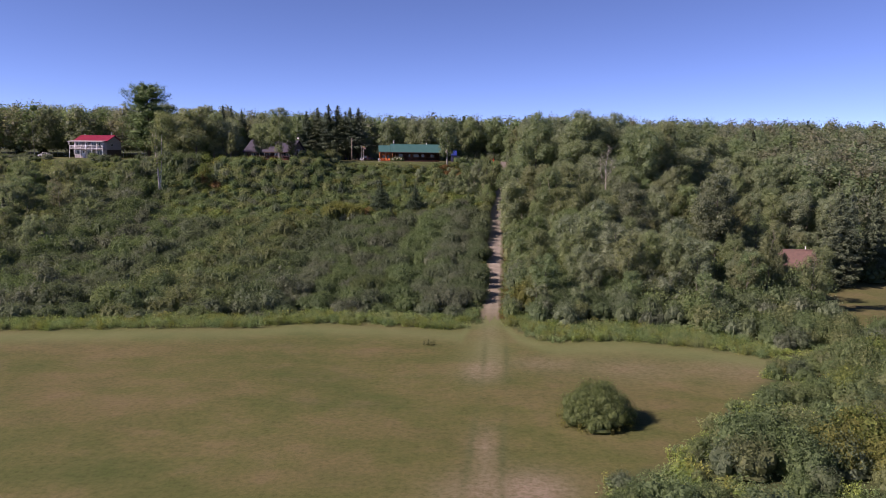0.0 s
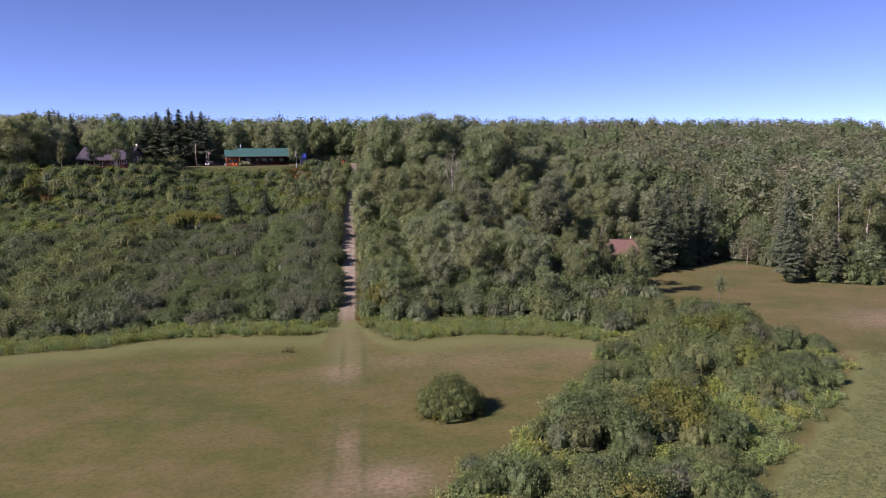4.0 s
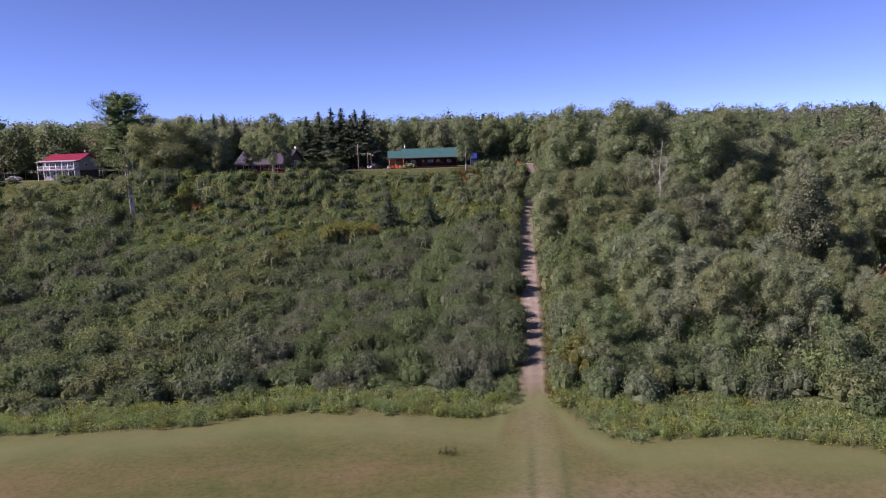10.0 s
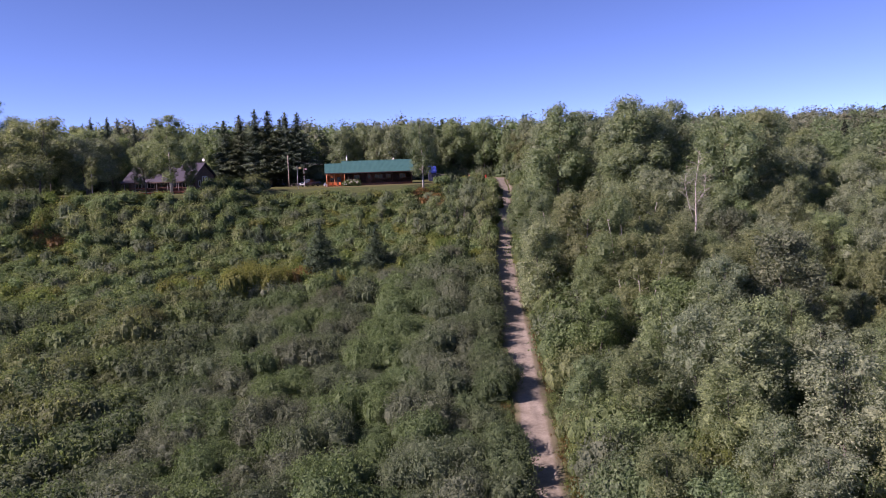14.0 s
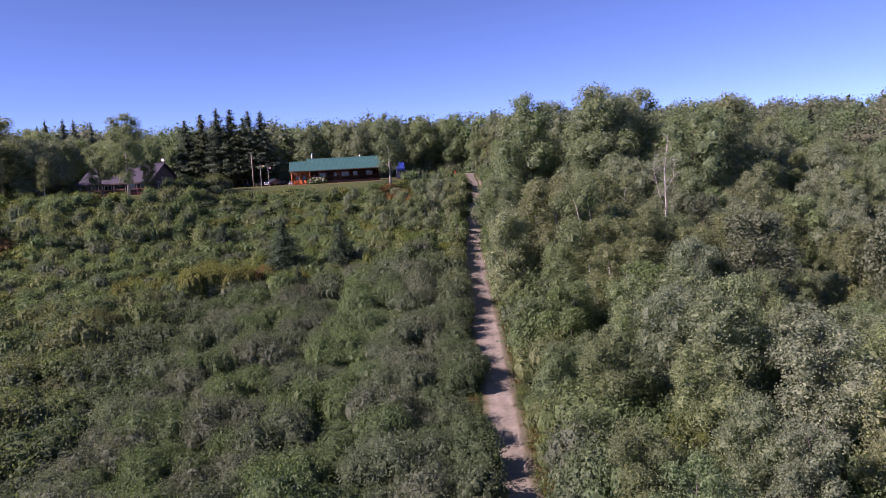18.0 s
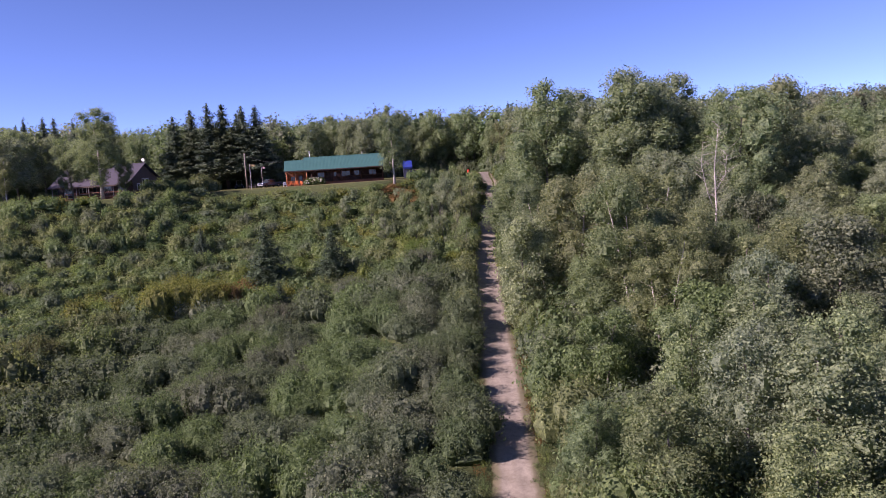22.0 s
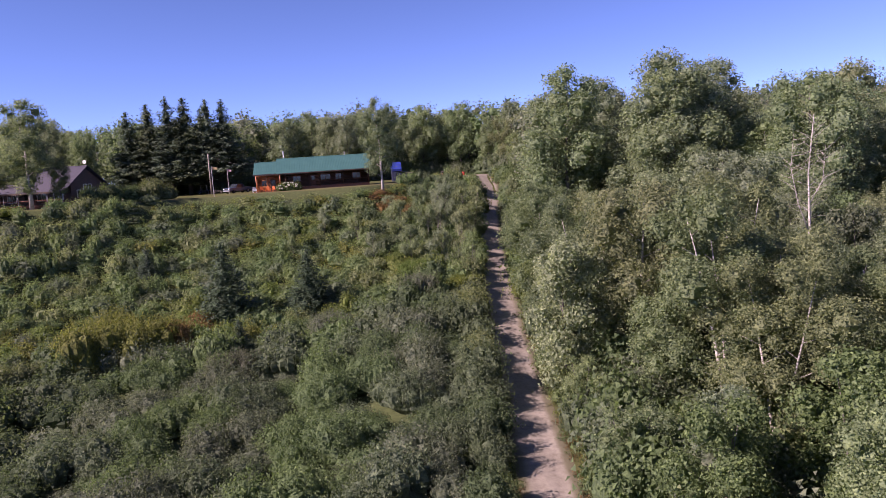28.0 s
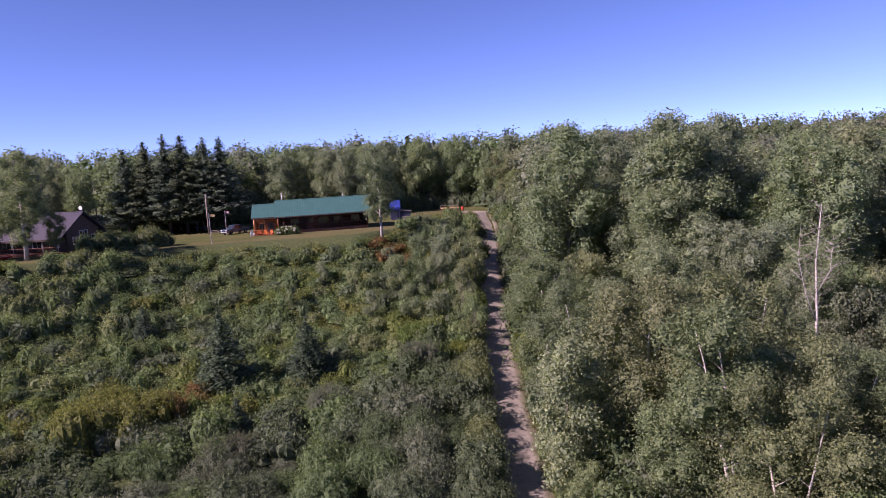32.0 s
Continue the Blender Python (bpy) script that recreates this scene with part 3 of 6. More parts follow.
def lobe_leaves(lobes, n, size, up=0.25, rough=0.16, low=-0.35, stretch=1.25, slim=0.55, jitter=0.6):
    """Leaf sprays in small tufts over the outside of a heap of lobes (centre, radii); none deep inside a neighbour."""
    area = np.array([r[0] * r[2] for _, r in lobes])
    lobe = rng.choice(len(lobes), size=int(n * 1.7) // 6, p=area / area.sum())
    C, R = np.array([c for c, _ in lobes]), np.array([r for _, r in lobes])
    d = unit(len(lobe))
    flip = d[:, 2] < low
    d[flip, 2] *= -1
    p = C[lobe] + d * R[lobe] * rng.uniform(0.74, 1.0 + rough, (len(lobe), 1))
    gap = np.linalg.norm((p[:, None, :] - C[None]) / R[None], axis=2)
    gap[np.arange(len(lobe)), lobe] = 9
    keep = gap.min(axis=1) > 0.86
    p, d, lobe = p[keep], d[keep], lobe[keep]
    p, d, lobe = np.repeat(p, 6, 0), np.repeat(d, 6, 0), np.repeat(lobe, 6)
    off = rng.normal(size=p.shape) * size * 1.5
    nrm = d / R[lobe] * R[lobe].mean() + np.array([0, 0, up]) + off / (size * 4)
    return leaf_tris(p + off, nrm, size, stretch, jitter, slim, 0.0)


def shrub_cloud(leaves, size, lobes=9, wide=0.80, spiky=0.16, fine=6):
    """A rounded leafy shrub, 1 high: a heap of lobes with tufts of leaves on their outside and a dense heart."""
    heap = [((rng.uniform(-0.08, 0.08), rng.uniform(-0.08, 0.08), 0.56), (0.40 * wide / 0.8, 0.40 * wide / 0.8, 0.40))]
    for i in range(lobes - 1):
        az = i * 2.4 + rng.uniform(-0.4, 0.4)
        far = wide * (0.38 + 0.30 * i / lobes) * rng.uniform(0.85, 1.15)
        r = rng.uniform(0.24, 0.36)
        top = (0.92 - 0.55 * (far / wide) ** 2) * rng.uniform(0.82, 1.06)
        heap.append(((math.cos(az) * far, math.sin(az) * far, max(0.22, top - r)), (r, r, r * rng.uniform(0.9, 1.2))))
    out = [blob(c, [k * 0.74 for k in r], fine, 4, 0.10) for c, r in heap]
    out.append(blob((0, 0, 0.14), (wide * 0.72, wide * 0.72, 0.24), fine + 2, 4, 0.12))
    return cloud_of(out, [lobe_leaves(heap, leaves, size, rough=spiky)])


def weed_cloud(stems, size):
    """A clump of tall weeds, 1 high and about 1.6 across."""
    out = []
    xy = rng.uniform(-0.8, 0.8, size=(stems, 2))
    for x, y in xy:
        h = rng.uniform(0.55, 1.05)
        n = 8
        u = rng.uniform(0.1, 1.0, n)
        p = np.stack([x + 0.08 * rng.normal(size=n), y + 0.08 * rng.normal(size=n), u * h], 1)
        out.append(leaf_tris(p, np.tile([0, 0, 0.5], (n, 1)), size, 1.9, 1.0, 0.4, 0.6))
    return np.concatenate(out)


def placed(variants, items):
    """Joins copies of loose-triangle clouds. items: (variant, x, y, z, width, height, turn, tint)."""
    vs, ts, hs = [], [], []
    for k, x, y, z, w, h, a, tint in items:
        c = variants[k]
        ca, sa = math.cos(a), math.sin(a)
        v = np.empty_like(c)
        v[:, 0] = (c[:, 0] * ca - c[:, 1] * sa) * w + x
        v[:, 1] = (c[:, 0] * sa + c[:, 1] * ca) * w + y
        v[:, 2] = c[:, 2] * h + z
        vs.append(v)
        ts.append(np.tile(np.asarray(tint, dtype=np.float32), (len(c), 1)))
        hs.append(heart_of(c))
    return np.concatenate(vs), np.concatenate(ts), np.concatenate(hs)


def stuff(name, variants, items, label, category, material=None):
    v, t, heart = placed(variants, items)
    me = raw_mesh(name, v, np.arange(len(v)).reshape(-1, 3), material or M_THICKET, t, heart)
    return tagged(new(name, me), label, category, kind="stuff")


def scatter(x0, x1, y0, y1, step, keep, jitter=0.48):
    xs, ys = np.meshgrid(np.arange(x0, x1, step), np.arange(y0, y1, step))
    xs = (xs + np.where((np.arange(xs.shape[0]) % 2)[:, None], step / 2, 0)).ravel()
    ys = ys.ravel()
    xs = xs + rng.uniform(-jitter, jitter, xs.size) * step
    ys = ys + rng.uniform(-jitter, jitter, ys.size) * step
    ok = keep(xs, ys)
    return xs[ok], ys[ok]


def patchy(x, y, scale, seed):
    return noise.noise(Vector((x * scale, y * scale, seed))) * 0.5 + 0.5



SHRUB_NEAR = [shrub_cloud(2100, 0.040, 14, spiky=0.45) for _ in range(7)]
SHRUB_FAR = [shrub_cloud(600, 0.064, 10, fine=5, spiky=0.42) for _ in range(7)]
SHRUB_MID = [shrub_cloud(1500, 0.042, 11, spiky=0.34) for _ in range(7)]
SHRUB_BANK = [shrub_cloud(300, 0.080, 7, fine=5, spiky=0.35) for _ in range(7)]
GRASS = [weed_cloud(24, 0.075) for _ in range(4)]
WEEDS = [weed_cloud(30, 0.095) for _ in range(4)]

GREY_GREEN = [(0.109, 0.144, 0.078), (0.116, 0.152, 0.088), (0.099, 0.142, 0.068), (0.128, 0.154, 0.100)]
FRESH = [(0.112, 0.162, 0.068), (0.128, 0.172, 0.072), (0.105, 0.154, 0.068), (0.144, 0.172, 0.078)]
GOLD = [(0.156, 0.196, 0.053), (0.139, 0.191, 0.053), (0.171, 0.184, 0.053)]
RUSTY = [(0.151, 0.094, 0.037), (0.171, 0.105, 0.040)]


def shade(tones, k=0.14):
    c = np.array(tones[rng.integers(len(tones))])
    return c * rng.uniform(1 - k, 1 + k)


def left_slope():
    """The alder and willow thicket on the slope left of the track, and the weedier bank above it."""
    near, far, bank = [], [], []
    mx, my = scatter(-156, 26, 84, 270, 6.2, lambda x, y: x < 400)
    mound_tone = [GREY_GREEN, GREY_GREEN, FRESH, GREY_GREEN, FRESH]
    xs, ys = scatter(-150, 22, 86, 268, 2.7, lambda x, y: thicket_zone(x, y) & (x < track_x(y)) & (y < np.interp(x, CREST_X, CREST_Y) + 2))
    for x, y in zip(xs, ys):
        crest = float(np.interp(x, CREST_X, CREST_Y))
        u = (y - 103) / (crest - 103)
        p = patchy(x, y, 0.06, 3.0)
        edge = float(np.interp(x, EDGE_X, EDGE_Y))
        if math.hypot(x + 119, (y - 223) * 1.2) < 6.0:
            continue
        if y < edge + 3.4 + 2.2 * patchy(x, y, 0.12, 5.0):
            continue
        if u > 0.70 - 0.08 * p and x > -75:
            h = rng.uniform(1.5, 2.5) + 1.6 * max(0, p - 0.5)
            if float(track_x(y)) - x < 9:
                h += rng.uniform(0.3, 1.6)
            q = patchy(x, y, 0.11, 9.0)
            tint = shade(RUSTY) * 1.1 if q > 0.78 and rng.random() < 0.25 or math.hypot(x - 1.0, y - 236.5) < 3.6 else shade(GOLD) * 0.95 if q > 0.62 and rng.random() < 0.7 else shade(FRESH) * 1.22 if rng.random() < 0.75 else shade(GREY_GREEN) * 1.05
            if x < -38 and crest - y < 16:
                h += 0.7
            if x < 3:
                h = min(h, (-2.95 if x > -36 else -0.9) - 0.06 * max(0, crest - y) - hz(x, y))
                if h < 0.5:
                    continue
            for _ in range(2):
                px, py = x + rng.uniform(-0.9, 0.9), y + rng.uniform(-0.9, 0.9)
                bank.append((rng.integers(7), px, py, hz(px, py) - 0.15, rng.uniform(1.5, 2.3), h * rng.uniform(0.6, 1.05), rng.uniform(0, 6.28), tint * rng.uniform(0.9, 1.1)))
            continue
        far_off = np.hypot((mx - x) * 0.85, my - y)
        m = int(np.argmin(far_off))
        dome = 0.62 + 0.62 * max(0.0, 1 - (far_off[m] / 3.9) ** 2) + 0.16 * math.sin(m * 12.9)
        h = rng.uniform(2.5, 3.1) * (0.8 + 0.35 * p) * dome
        if rng.random() < 0.05:
            h *= 1.35
        if y < edge + 9:
            h *= 0.78
        gap = float(track_x(y)) - x
        if gap < 4.5:
            h = max(h, rng.uniform(1.9, 2.9))
        if x < -75 and y < 195:
            h *= 1.3
        if x < -92 and y > 214:
            h *= 0.6
        own_tone = mound_tone[m % 5]
        tint = np.array(own_tone[m % len(own_tone)]) * (0.86 + 0.24 * ((m * 7) % 10) / 10) * rng.uniform(0.92, 1.08)
        w = rng.uniform(2.3, 3.0) * (0.62 + 0.12 * h)
        if gap < 6:
            x = min(x, float(track_x(y)) - float(np.interp(y, [140, 175], [1.25, 1.7])) - float(np.interp(y, [140, 175], [0.42, 0.58])) * w)
        item = (rng.integers(7), x, y, hz(x, y) - 0.2, w, h, rng.uniform(0, 6.28), tint)
        (near if (x > -26 and y < 185) else far).append(item)
    stuff("alder_thicket", SHRUB_NEAR, near, "dense grey-green alder and willow thicket beside the track", "thicket")
    stuff("alder_thicket", SHRUB_FAR, far, "dense grey-green alder thicket across the slope", "thicket")
    xs, ys = scatter(-140, 22, 170, 262, 1.5, lambda x, y: thicket_zone(x, y) & (x < track_x(y)) & (y < np.interp(x, CREST_X, CREST_Y) - 2.0) & ((y - 103) / (np.interp(x, CREST_X, CREST_Y) - 103) > 0.66))
    cover = [(rng.integers(4), x, y, hz(x, y) - 0.05, 1.35, rng.uniform(0.7, 1.4), rng.uniform(0, 6.28), shade(FRESH) * 1.25 if rng.random() < 0.7 else shade(GOLD)) for x, y in zip(xs, ys)]
    stuff("bank_weeds", WEEDS, cover, "rank green weeds and brambles covering the bank", "weeds")
    stuff("bank_shrubs", SHRUB_BANK, bank, "bright green and rust-tinged brambles on the steep bank", "shrubs")


def weeds_along_edges():
    items = []
    for x in np.arange(-150, 41, 0.55):
        e = float(np.interp(x, EDGE_X, EDGE_Y))
        deep = 5.4 if x < 8 else 9.0
        for _ in range(int(deep * 0.75) if x < 8 else 6):
            px, py = x + rng.uniform(-0.6, 0.6), e + rng.uniform(-0.6, deep)
            if abs(px - float(track_x(py))) < 2.3:
                continue
            tint = shade(GOLD) * 1.25 if rng.random() < 0.4 else shade(FRESH) * 1.6
            items.append((rng.integers(4), px, py, hz(px, py) - 0.05, rng.uniform(0.8, 1.3), rng.uniform(0.7, 1.35), rng.uniform(0, 6.28), tint))
    stuff("tall_weeds", WEEDS, items, "yellow-green goldenrod and tall weeds along the field edge", "weeds")
    items = []
    for y in np.arange(104, 276, 0.7):
        cx = float(track_x(y))
        for side in (-1, 1):
            for _ in range(2):
                d = rng.uniform(1.9, 3.3) * float(np.interp(y, [112, 145, 168], [0.80, 0.84, 1.0]))
                px = cx + side * d
                tint = shade(GOLD) * 0.9 if rng.random() < 0.22 else shade(RUSTY) * 0.8 if rng.random() < (0.45 if side > 0 and y < 175 else 0.15) else shade(FRESH)
                items.append((rng.integers(4), px, y, hz(px, y) - 0.05, rng.uniform(0.4, 0.7), rng.uniform(0.4, 0.95) * (0.6 if d < 2.3 else 1), rng.uniform(0, 6.28), tint))
    stuff("verge_weeds", WEEDS, items, "yellowing weeds on the verges of the dirt track", "weeds")


def hedge_and_meadow():
    xs, ys = scatter(8, 70, 24, 106, 2.3, lambda x, y: inside(HEDGE, x, y))
    items, weeds = [], []
    for x, y in zip(xs, ys):
        p, q = patchy(x, y, 0.13, 12.0), patchy(x, y, 0.30, 31.0)
        rim = min(math.hypot(x - px, y - py) for px, py in HEDGE_RIM)
        open_ground = bool(inside(OPENING, x, y)) or (p < 0.36 and y > 50)
        for _ in range(4 if open_ground else 2 if rim < 3 else 0):
            weeds.append((rng.integers(4), x + rng.uniform(-1.2, 1.2), y + rng.uniform(-1.2, 1.2), hz(x, y) - 0.05, rng.uniform(0.9, 1.4), rng.uniform(0.6, 1.2), rng.uniform(0, 6.28), shade(GOLD if rng.random() < 0.4 else FRESH) * 1.8))
        if open_ground and rng.random() < 0.95:
            continue
        h = (1.5 + 2.6 * max(0.0, min(1.0, (p - 0.3) * 2.2))) * (0.72 + 0.55 * q) * (0.55 if rim < 1.8 else 0.8 if rim < 3.4 else 1.0)
        tint = shade(FRESH, 0.2) * 1.02 if q < 0.62 else shade(GREY_GREEN, 0.2) if p < 0.6 else shade(GOLD) * 0.85
        items.append((rng.integers(7), x, y, hz(x, y) - 0.25, h * rng.uniform(0.72, 0.95), h, rng.uniform(0, 6.28), tint))
    stuff("hedge_shrubs", SHRUB_MID, items, "overgrown green hedge of shrubs between field and meadow", "hedge")
    stuff("hedge_weeds", WEEDS, weeds, "goldenrod and tall weeds in gaps of the hedge", "weeds")
    # rank grass beyond the mown trail
    def rank(x, y):
        trail = np.interp(y, [20.0, 42.1, 44.7, 48.5, 53.6, 61.7, 74.1], [18.0, 32.6, 34.9, 39.6, 46.7, 56.6, 67.2])
        return (x > trail + 2.6) & (x < 100) & (y > 20) & (y < 74 - (x - 62) * 0.1)
    xs, ys = scatter(24, 90, 26, 74, 1.1, rank)
    items = [(rng.integers(4), x, y, hz(x, y) - 0.05, 1.15, rng.uniform(0.12, 0.30), rng.uniform(0, 6.28), np.array((0.225, 0.262, 0.125)) * rng.uniform(0.85, 1.15)) for x, y in zip(xs, ys)]
    stuff("rank_grass", GRASS, items, "pale green unmown grass beside the mown trail", "grass")


def right_understory():
    """Shrubs at the foot of the woods right of the track."""
    xs, ys = scatter(8, 130, 96, 290, 2.7, lambda x, y: thicket_zone(x, y) & (x > track_x(y)) & ~inside(HEDGE, x, y))
    near, far = [], []
    for x, y in zip(xs, ys):
        d = x - float(track_x(y))
        e = float(np.interp(x, EDGE_X, EDGE_Y)) if x < 42 else 100.0
        if y - e < 8.5 and d > 3:
            continue
        if (d > 16 and y - e > 24) and rng.random() < 0.72:
            continue
        h = rng.uniform(2.4, 3.8) + min(2.0, 0.12 * max(0, y - e - 8)) * rng.uniform(0.2, 1)
        if d < 4:
            h = rng.uniform(1.6, 3.0)
        q = rng.random()
        tint = shade(FRESH) if q < 0.5 else shade(GREY_GREEN) * 1.05 if q < 0.96 else shade(GOLD) * 0.7
        item = (rng.integers(7), x, y, hz(x, y) - 0.2, rng.uniform(2.0, 3.0) * h / 3.2, h, rng.uniform(0, 6.28), tint)
        if d < 5:
            item = item[:1] + (max(x, float(track_x(y)) + 1.9 + 0.62 * item[4]),) + item[2:]
        (near if x < 28 and y < 150 else far).append(item)
    stuff("undergrowth", SHRUB_MID, near, "mixed green shrubs at the foot of the woods", "shrubs")
    stuff("undergrowth", SHRUB_FAR, far, "shady shrubs beneath the hillside woods", "shrubs")


left_slope()
weeds_along_edges()
hedge_and_meadow()
right_understory()


# ---------------------------------------------------------------- trees
def leafy_tree(kind, height_m, leaves, size, spread, bole, bark, leaf, lean=0.03, airy=0.5, stems=1):
    """Parts of a broadleaf tree with a tapered trunk, rising limbs and a crown of many small leaf sprays. Returns meshes."""
    g, limbs, tips = Geo(), Geo(), []
    H = height_m
    for s in range(stems):
        az0 = rng.uniform(0, 6.28)
        foot = np.array([math.cos(az0), math.sin(az0), 0]) * (0.25 * (stems > 1))
        drift = np.array([math.cos(az0), math.sin(az0), 0]) * H * (lean + 0.10 * (stems > 1))
        pts, rad = [], []
        for i in range(7):
            u = i / 6
            wob = 0.018 * H * np.array([noise.noise(Vector((u * 3, s * 7 + H, 1))), noise.noise(Vector((u * 3, s * 7 + H, 9))), 0])
            pts.append(foot + drift * u ** 1.4 + wob * u + np.array([0, 0, u * H * 0.93 - (0.35 if i == 0 else 0)]))
            rad.append(max(0.02, (0.011 * H + 0.03) / math.sqrt(stems) * (1 - 0.9 * u) * (1.35 if i == 0 else 1)))
        g.tube(pts, rad, 7)
        pts = np.array(pts)
        n_limb = max(4, int(9 + H * 0.55) // stems)
        for i in range(n_limb):
            u = bole + (0.96 - bole) * (i + rng.uniform(0, 0.8)) / n_limb
            f = u * 6
            k = min(5, int(f))
            p0 = pts[k] + (pts[k + 1] - pts[k]) * (f - k)
            az = i * 2.4 + rng.uniform(-0.5, 0.5)
            shape = math.sin(math.pi * min(1, (u - bole) / (1 - bole) * 0.80 + 0.20)) ** 0.7
            reach = spread * H * (0.30 + 0.75 * shape) * rng.uniform(0.7, 1.1)
            up = rng.uniform(0.35, 0.95)
            d = np.array([math.cos(az), math.sin(az), up])
            d /= np.linalg.norm(d)
            mid = p0 + d * reach * 0.55
            end = mid + (d * 0.6 + np.array([0, 0, 0.25])) * reach * 0.5
            limbs.tube([p0, mid, end], [rad[k] * 0.42 + 0.012, rad[k] * 0.22 + 0.01, 0.012], 4, cap=False)
            tips += [(mid, reach * rng.uniform(0.30, 0.42)), (end, reach * rng.uniform(0.30, 0.46))]
        tips.append((pts[-1], spread * H * 0.22))
    lobes = [(c, np.array([max(r, 0.42)] * 2 + [max(r, 0.42) * 1.05])) for c, r in tips]
    out = [blob(c, r * 0.50, 6, 4, 0.14) for c, r in lobes]
    v = cloud_of(out, [lobe_leaves(lobes, int(leaves * 1.30), size * 0.88, rough=0.12, low=-0.6)])
    base = len(g.v)
    g.v += limbs.v
    g.f += [tuple(base + i for i in f) for f in limbs.f]
    return [("trunk", g.mesh("trunk", True), bark, ""), ("crown", raw_mesh("crown", v, np.arange(len(v)).reshape(-1, 3), leaf, heart=heart_of(v)), leaf, "")]


def bare_tree(H, bark, leaves=9):
    """A dying birch: one slender crooked trunk, forked high up, with thin bare boughs and few leaves."""
    g, tw = Geo(), Geo()
    tips = []
    stems = [[(0, 0, -0.3), (0.01 * H, 0, 0.3 * H), (0.035 * H, 0.01 * H, 0.58 * H), (0.02 * H, 0, 0.78 * H), (0.05 * H, 0, H)],
             [(0.03 * H, 0.008 * H, 0.55 * H), (-0.01 * H, 0.02 * H, 0.66 * H), (-0.035 * H, 0.03 * H, 0.80 * H), (-0.02 * H, 0.03 * H, 0.93 * H)],
             [(0.03 * H, 0.005 * H, 0.66 * H), (0.07 * H, -0.02 * H, 0.75 * H), (0.075 * H, -0.03 * H, 0.88 * H)]]
    for i, pts in enumerate(stems):
        w = 0.0075 * H + 0.03 if i == 0 else 0.0024 * H
        g.tube(pts, [w * (1 - 0.88 * k / (len(pts) - 1)) for k in range(len(pts))], 6)
        for k in range(64 if i == 0 else 34):
            u = rng.uniform(0.45 if i == 0 else 0.2, 0.99) * (len(pts) - 1)
            j = min(len(pts) - 2, int(u))
            p = np.array(pts[j]) * (1 - u + j) + np.array(pts[j + 1]) * (u - j)
            az = rng.uniform(0, 6.28)
            e = p + np.array([math.cos(az), math.sin(az), rng.uniform(0.1, 0.9)]) * rng.uniform(0.03, 0.085) * H
            tw.tube([p, (p + e) / 2 + rng.normal(size=3) * 0.12, e], [0.017, 0.011, 0.005], 4, cap=False)
            tips.append(e)
    out = []
    for c in tips:
        p = np.array(c) + rng.normal(size=(leaves, 3)) * 0.45
        out.append(leaf_tris(p, unit(leaves), 0.11))
    v = np.concatenate(out)
    base = len(g.v)
    g.v += tw.v
    g.f += [tuple(base + i for i in f) for f in tw.f]
    return [("trunk", g.mesh("trunk", True), bark, "pale trunk with thin bare boughs"),
            ("crown", raw_mesh("crown", v, np.arange(len(v)).reshape(-1, 3), M_BIRCH_LEAF), M_BIRCH_LEAF, "sparse thin crown")]


def conifer(H, width, whorls, size, needle, droop=0.25, bare=0.06, ragged=0.25, core=0.42):
    """A spruce: straight trunk, whorls of drooping branches with hanging sprays."""
    g = Geo().tube([(0, 0, -0.3), (0, 0, 0.5 * H), (0, 0, H * 0.98)], [0.010 * H + 0.04, 0.006 * H + 0.02, 0.012], 7)
    out = []
    for i in range(whorls):
        u = bare + (0.985 - bare) * (i / whorls) ** 0.92
        z = u * H + rng.uniform(-0.35, 0.35)
        r = width * (1 - u) ** 0.78 * (0.75 if u < bare + 0.06 else 1.0) + 0.10
        arms = max(5, int(9 * (1 - u) + 4))
        for k in range(arms):
            az = 2 * math.pi * (k + 0.5 * (i % 2)) / arms + rng.uniform(-0.25, 0.25)
            L = r * rng.uniform(1 - ragged, 1 + ragged * 0.6)
            n = max(6, int(7 + 26 * L))
            t = np.sort(rng.uniform(0.12, 1.0, n))
            rad = np.array([math.cos(az), math.sin(az), 0.0])
            side = np.array([-math.sin(az), math.cos(az), 0.0])
            drop = -droop * L * t + 0.16 * L * t ** 3 + 0.10 * L
            p = rad * (L * t)[:, None] + side * (rng.normal(size=n) * 0.13 * L * (1.1 - t * 0.6))[:, None]
            p[:, 2] += z + drop + rng.uniform(-0.55, 0.55) + rng.normal(size=n) * 0.17
            nrm = np.tile(rad * 0.35 + np.array([0, 0, 0.9]), (n, 1))
            out.append(leaf_tris(p, nrm, size * (0.7 + 0.5 * (1 - u)), 1.7, 0.45, 0.42, -0.25))
    out.append(leaf_tris(np.stack([np.zeros(6), np.zeros(6), H * np.linspace(0.95, 1.0, 6)], 1), unit(6), 0.22))
    core = [blob((0, 0, H * (0.10 + 0.14 * k)), (width * core * (0.9 - 0.14 * k), width * core * (0.9 - 0.14 * k), H * 0.10), 7, 4, 0.2) for k in range(1 if bare > 0.1 else 0, 6)]
    v = np.concatenate(out + core)
    return [("trunk", g.mesh("trunk", True), M_BARK_DARK, ""), ("crown", raw_mesh("crown", v, np.arange(len(v)).reshape(-1, 3), needle), needle, "")]


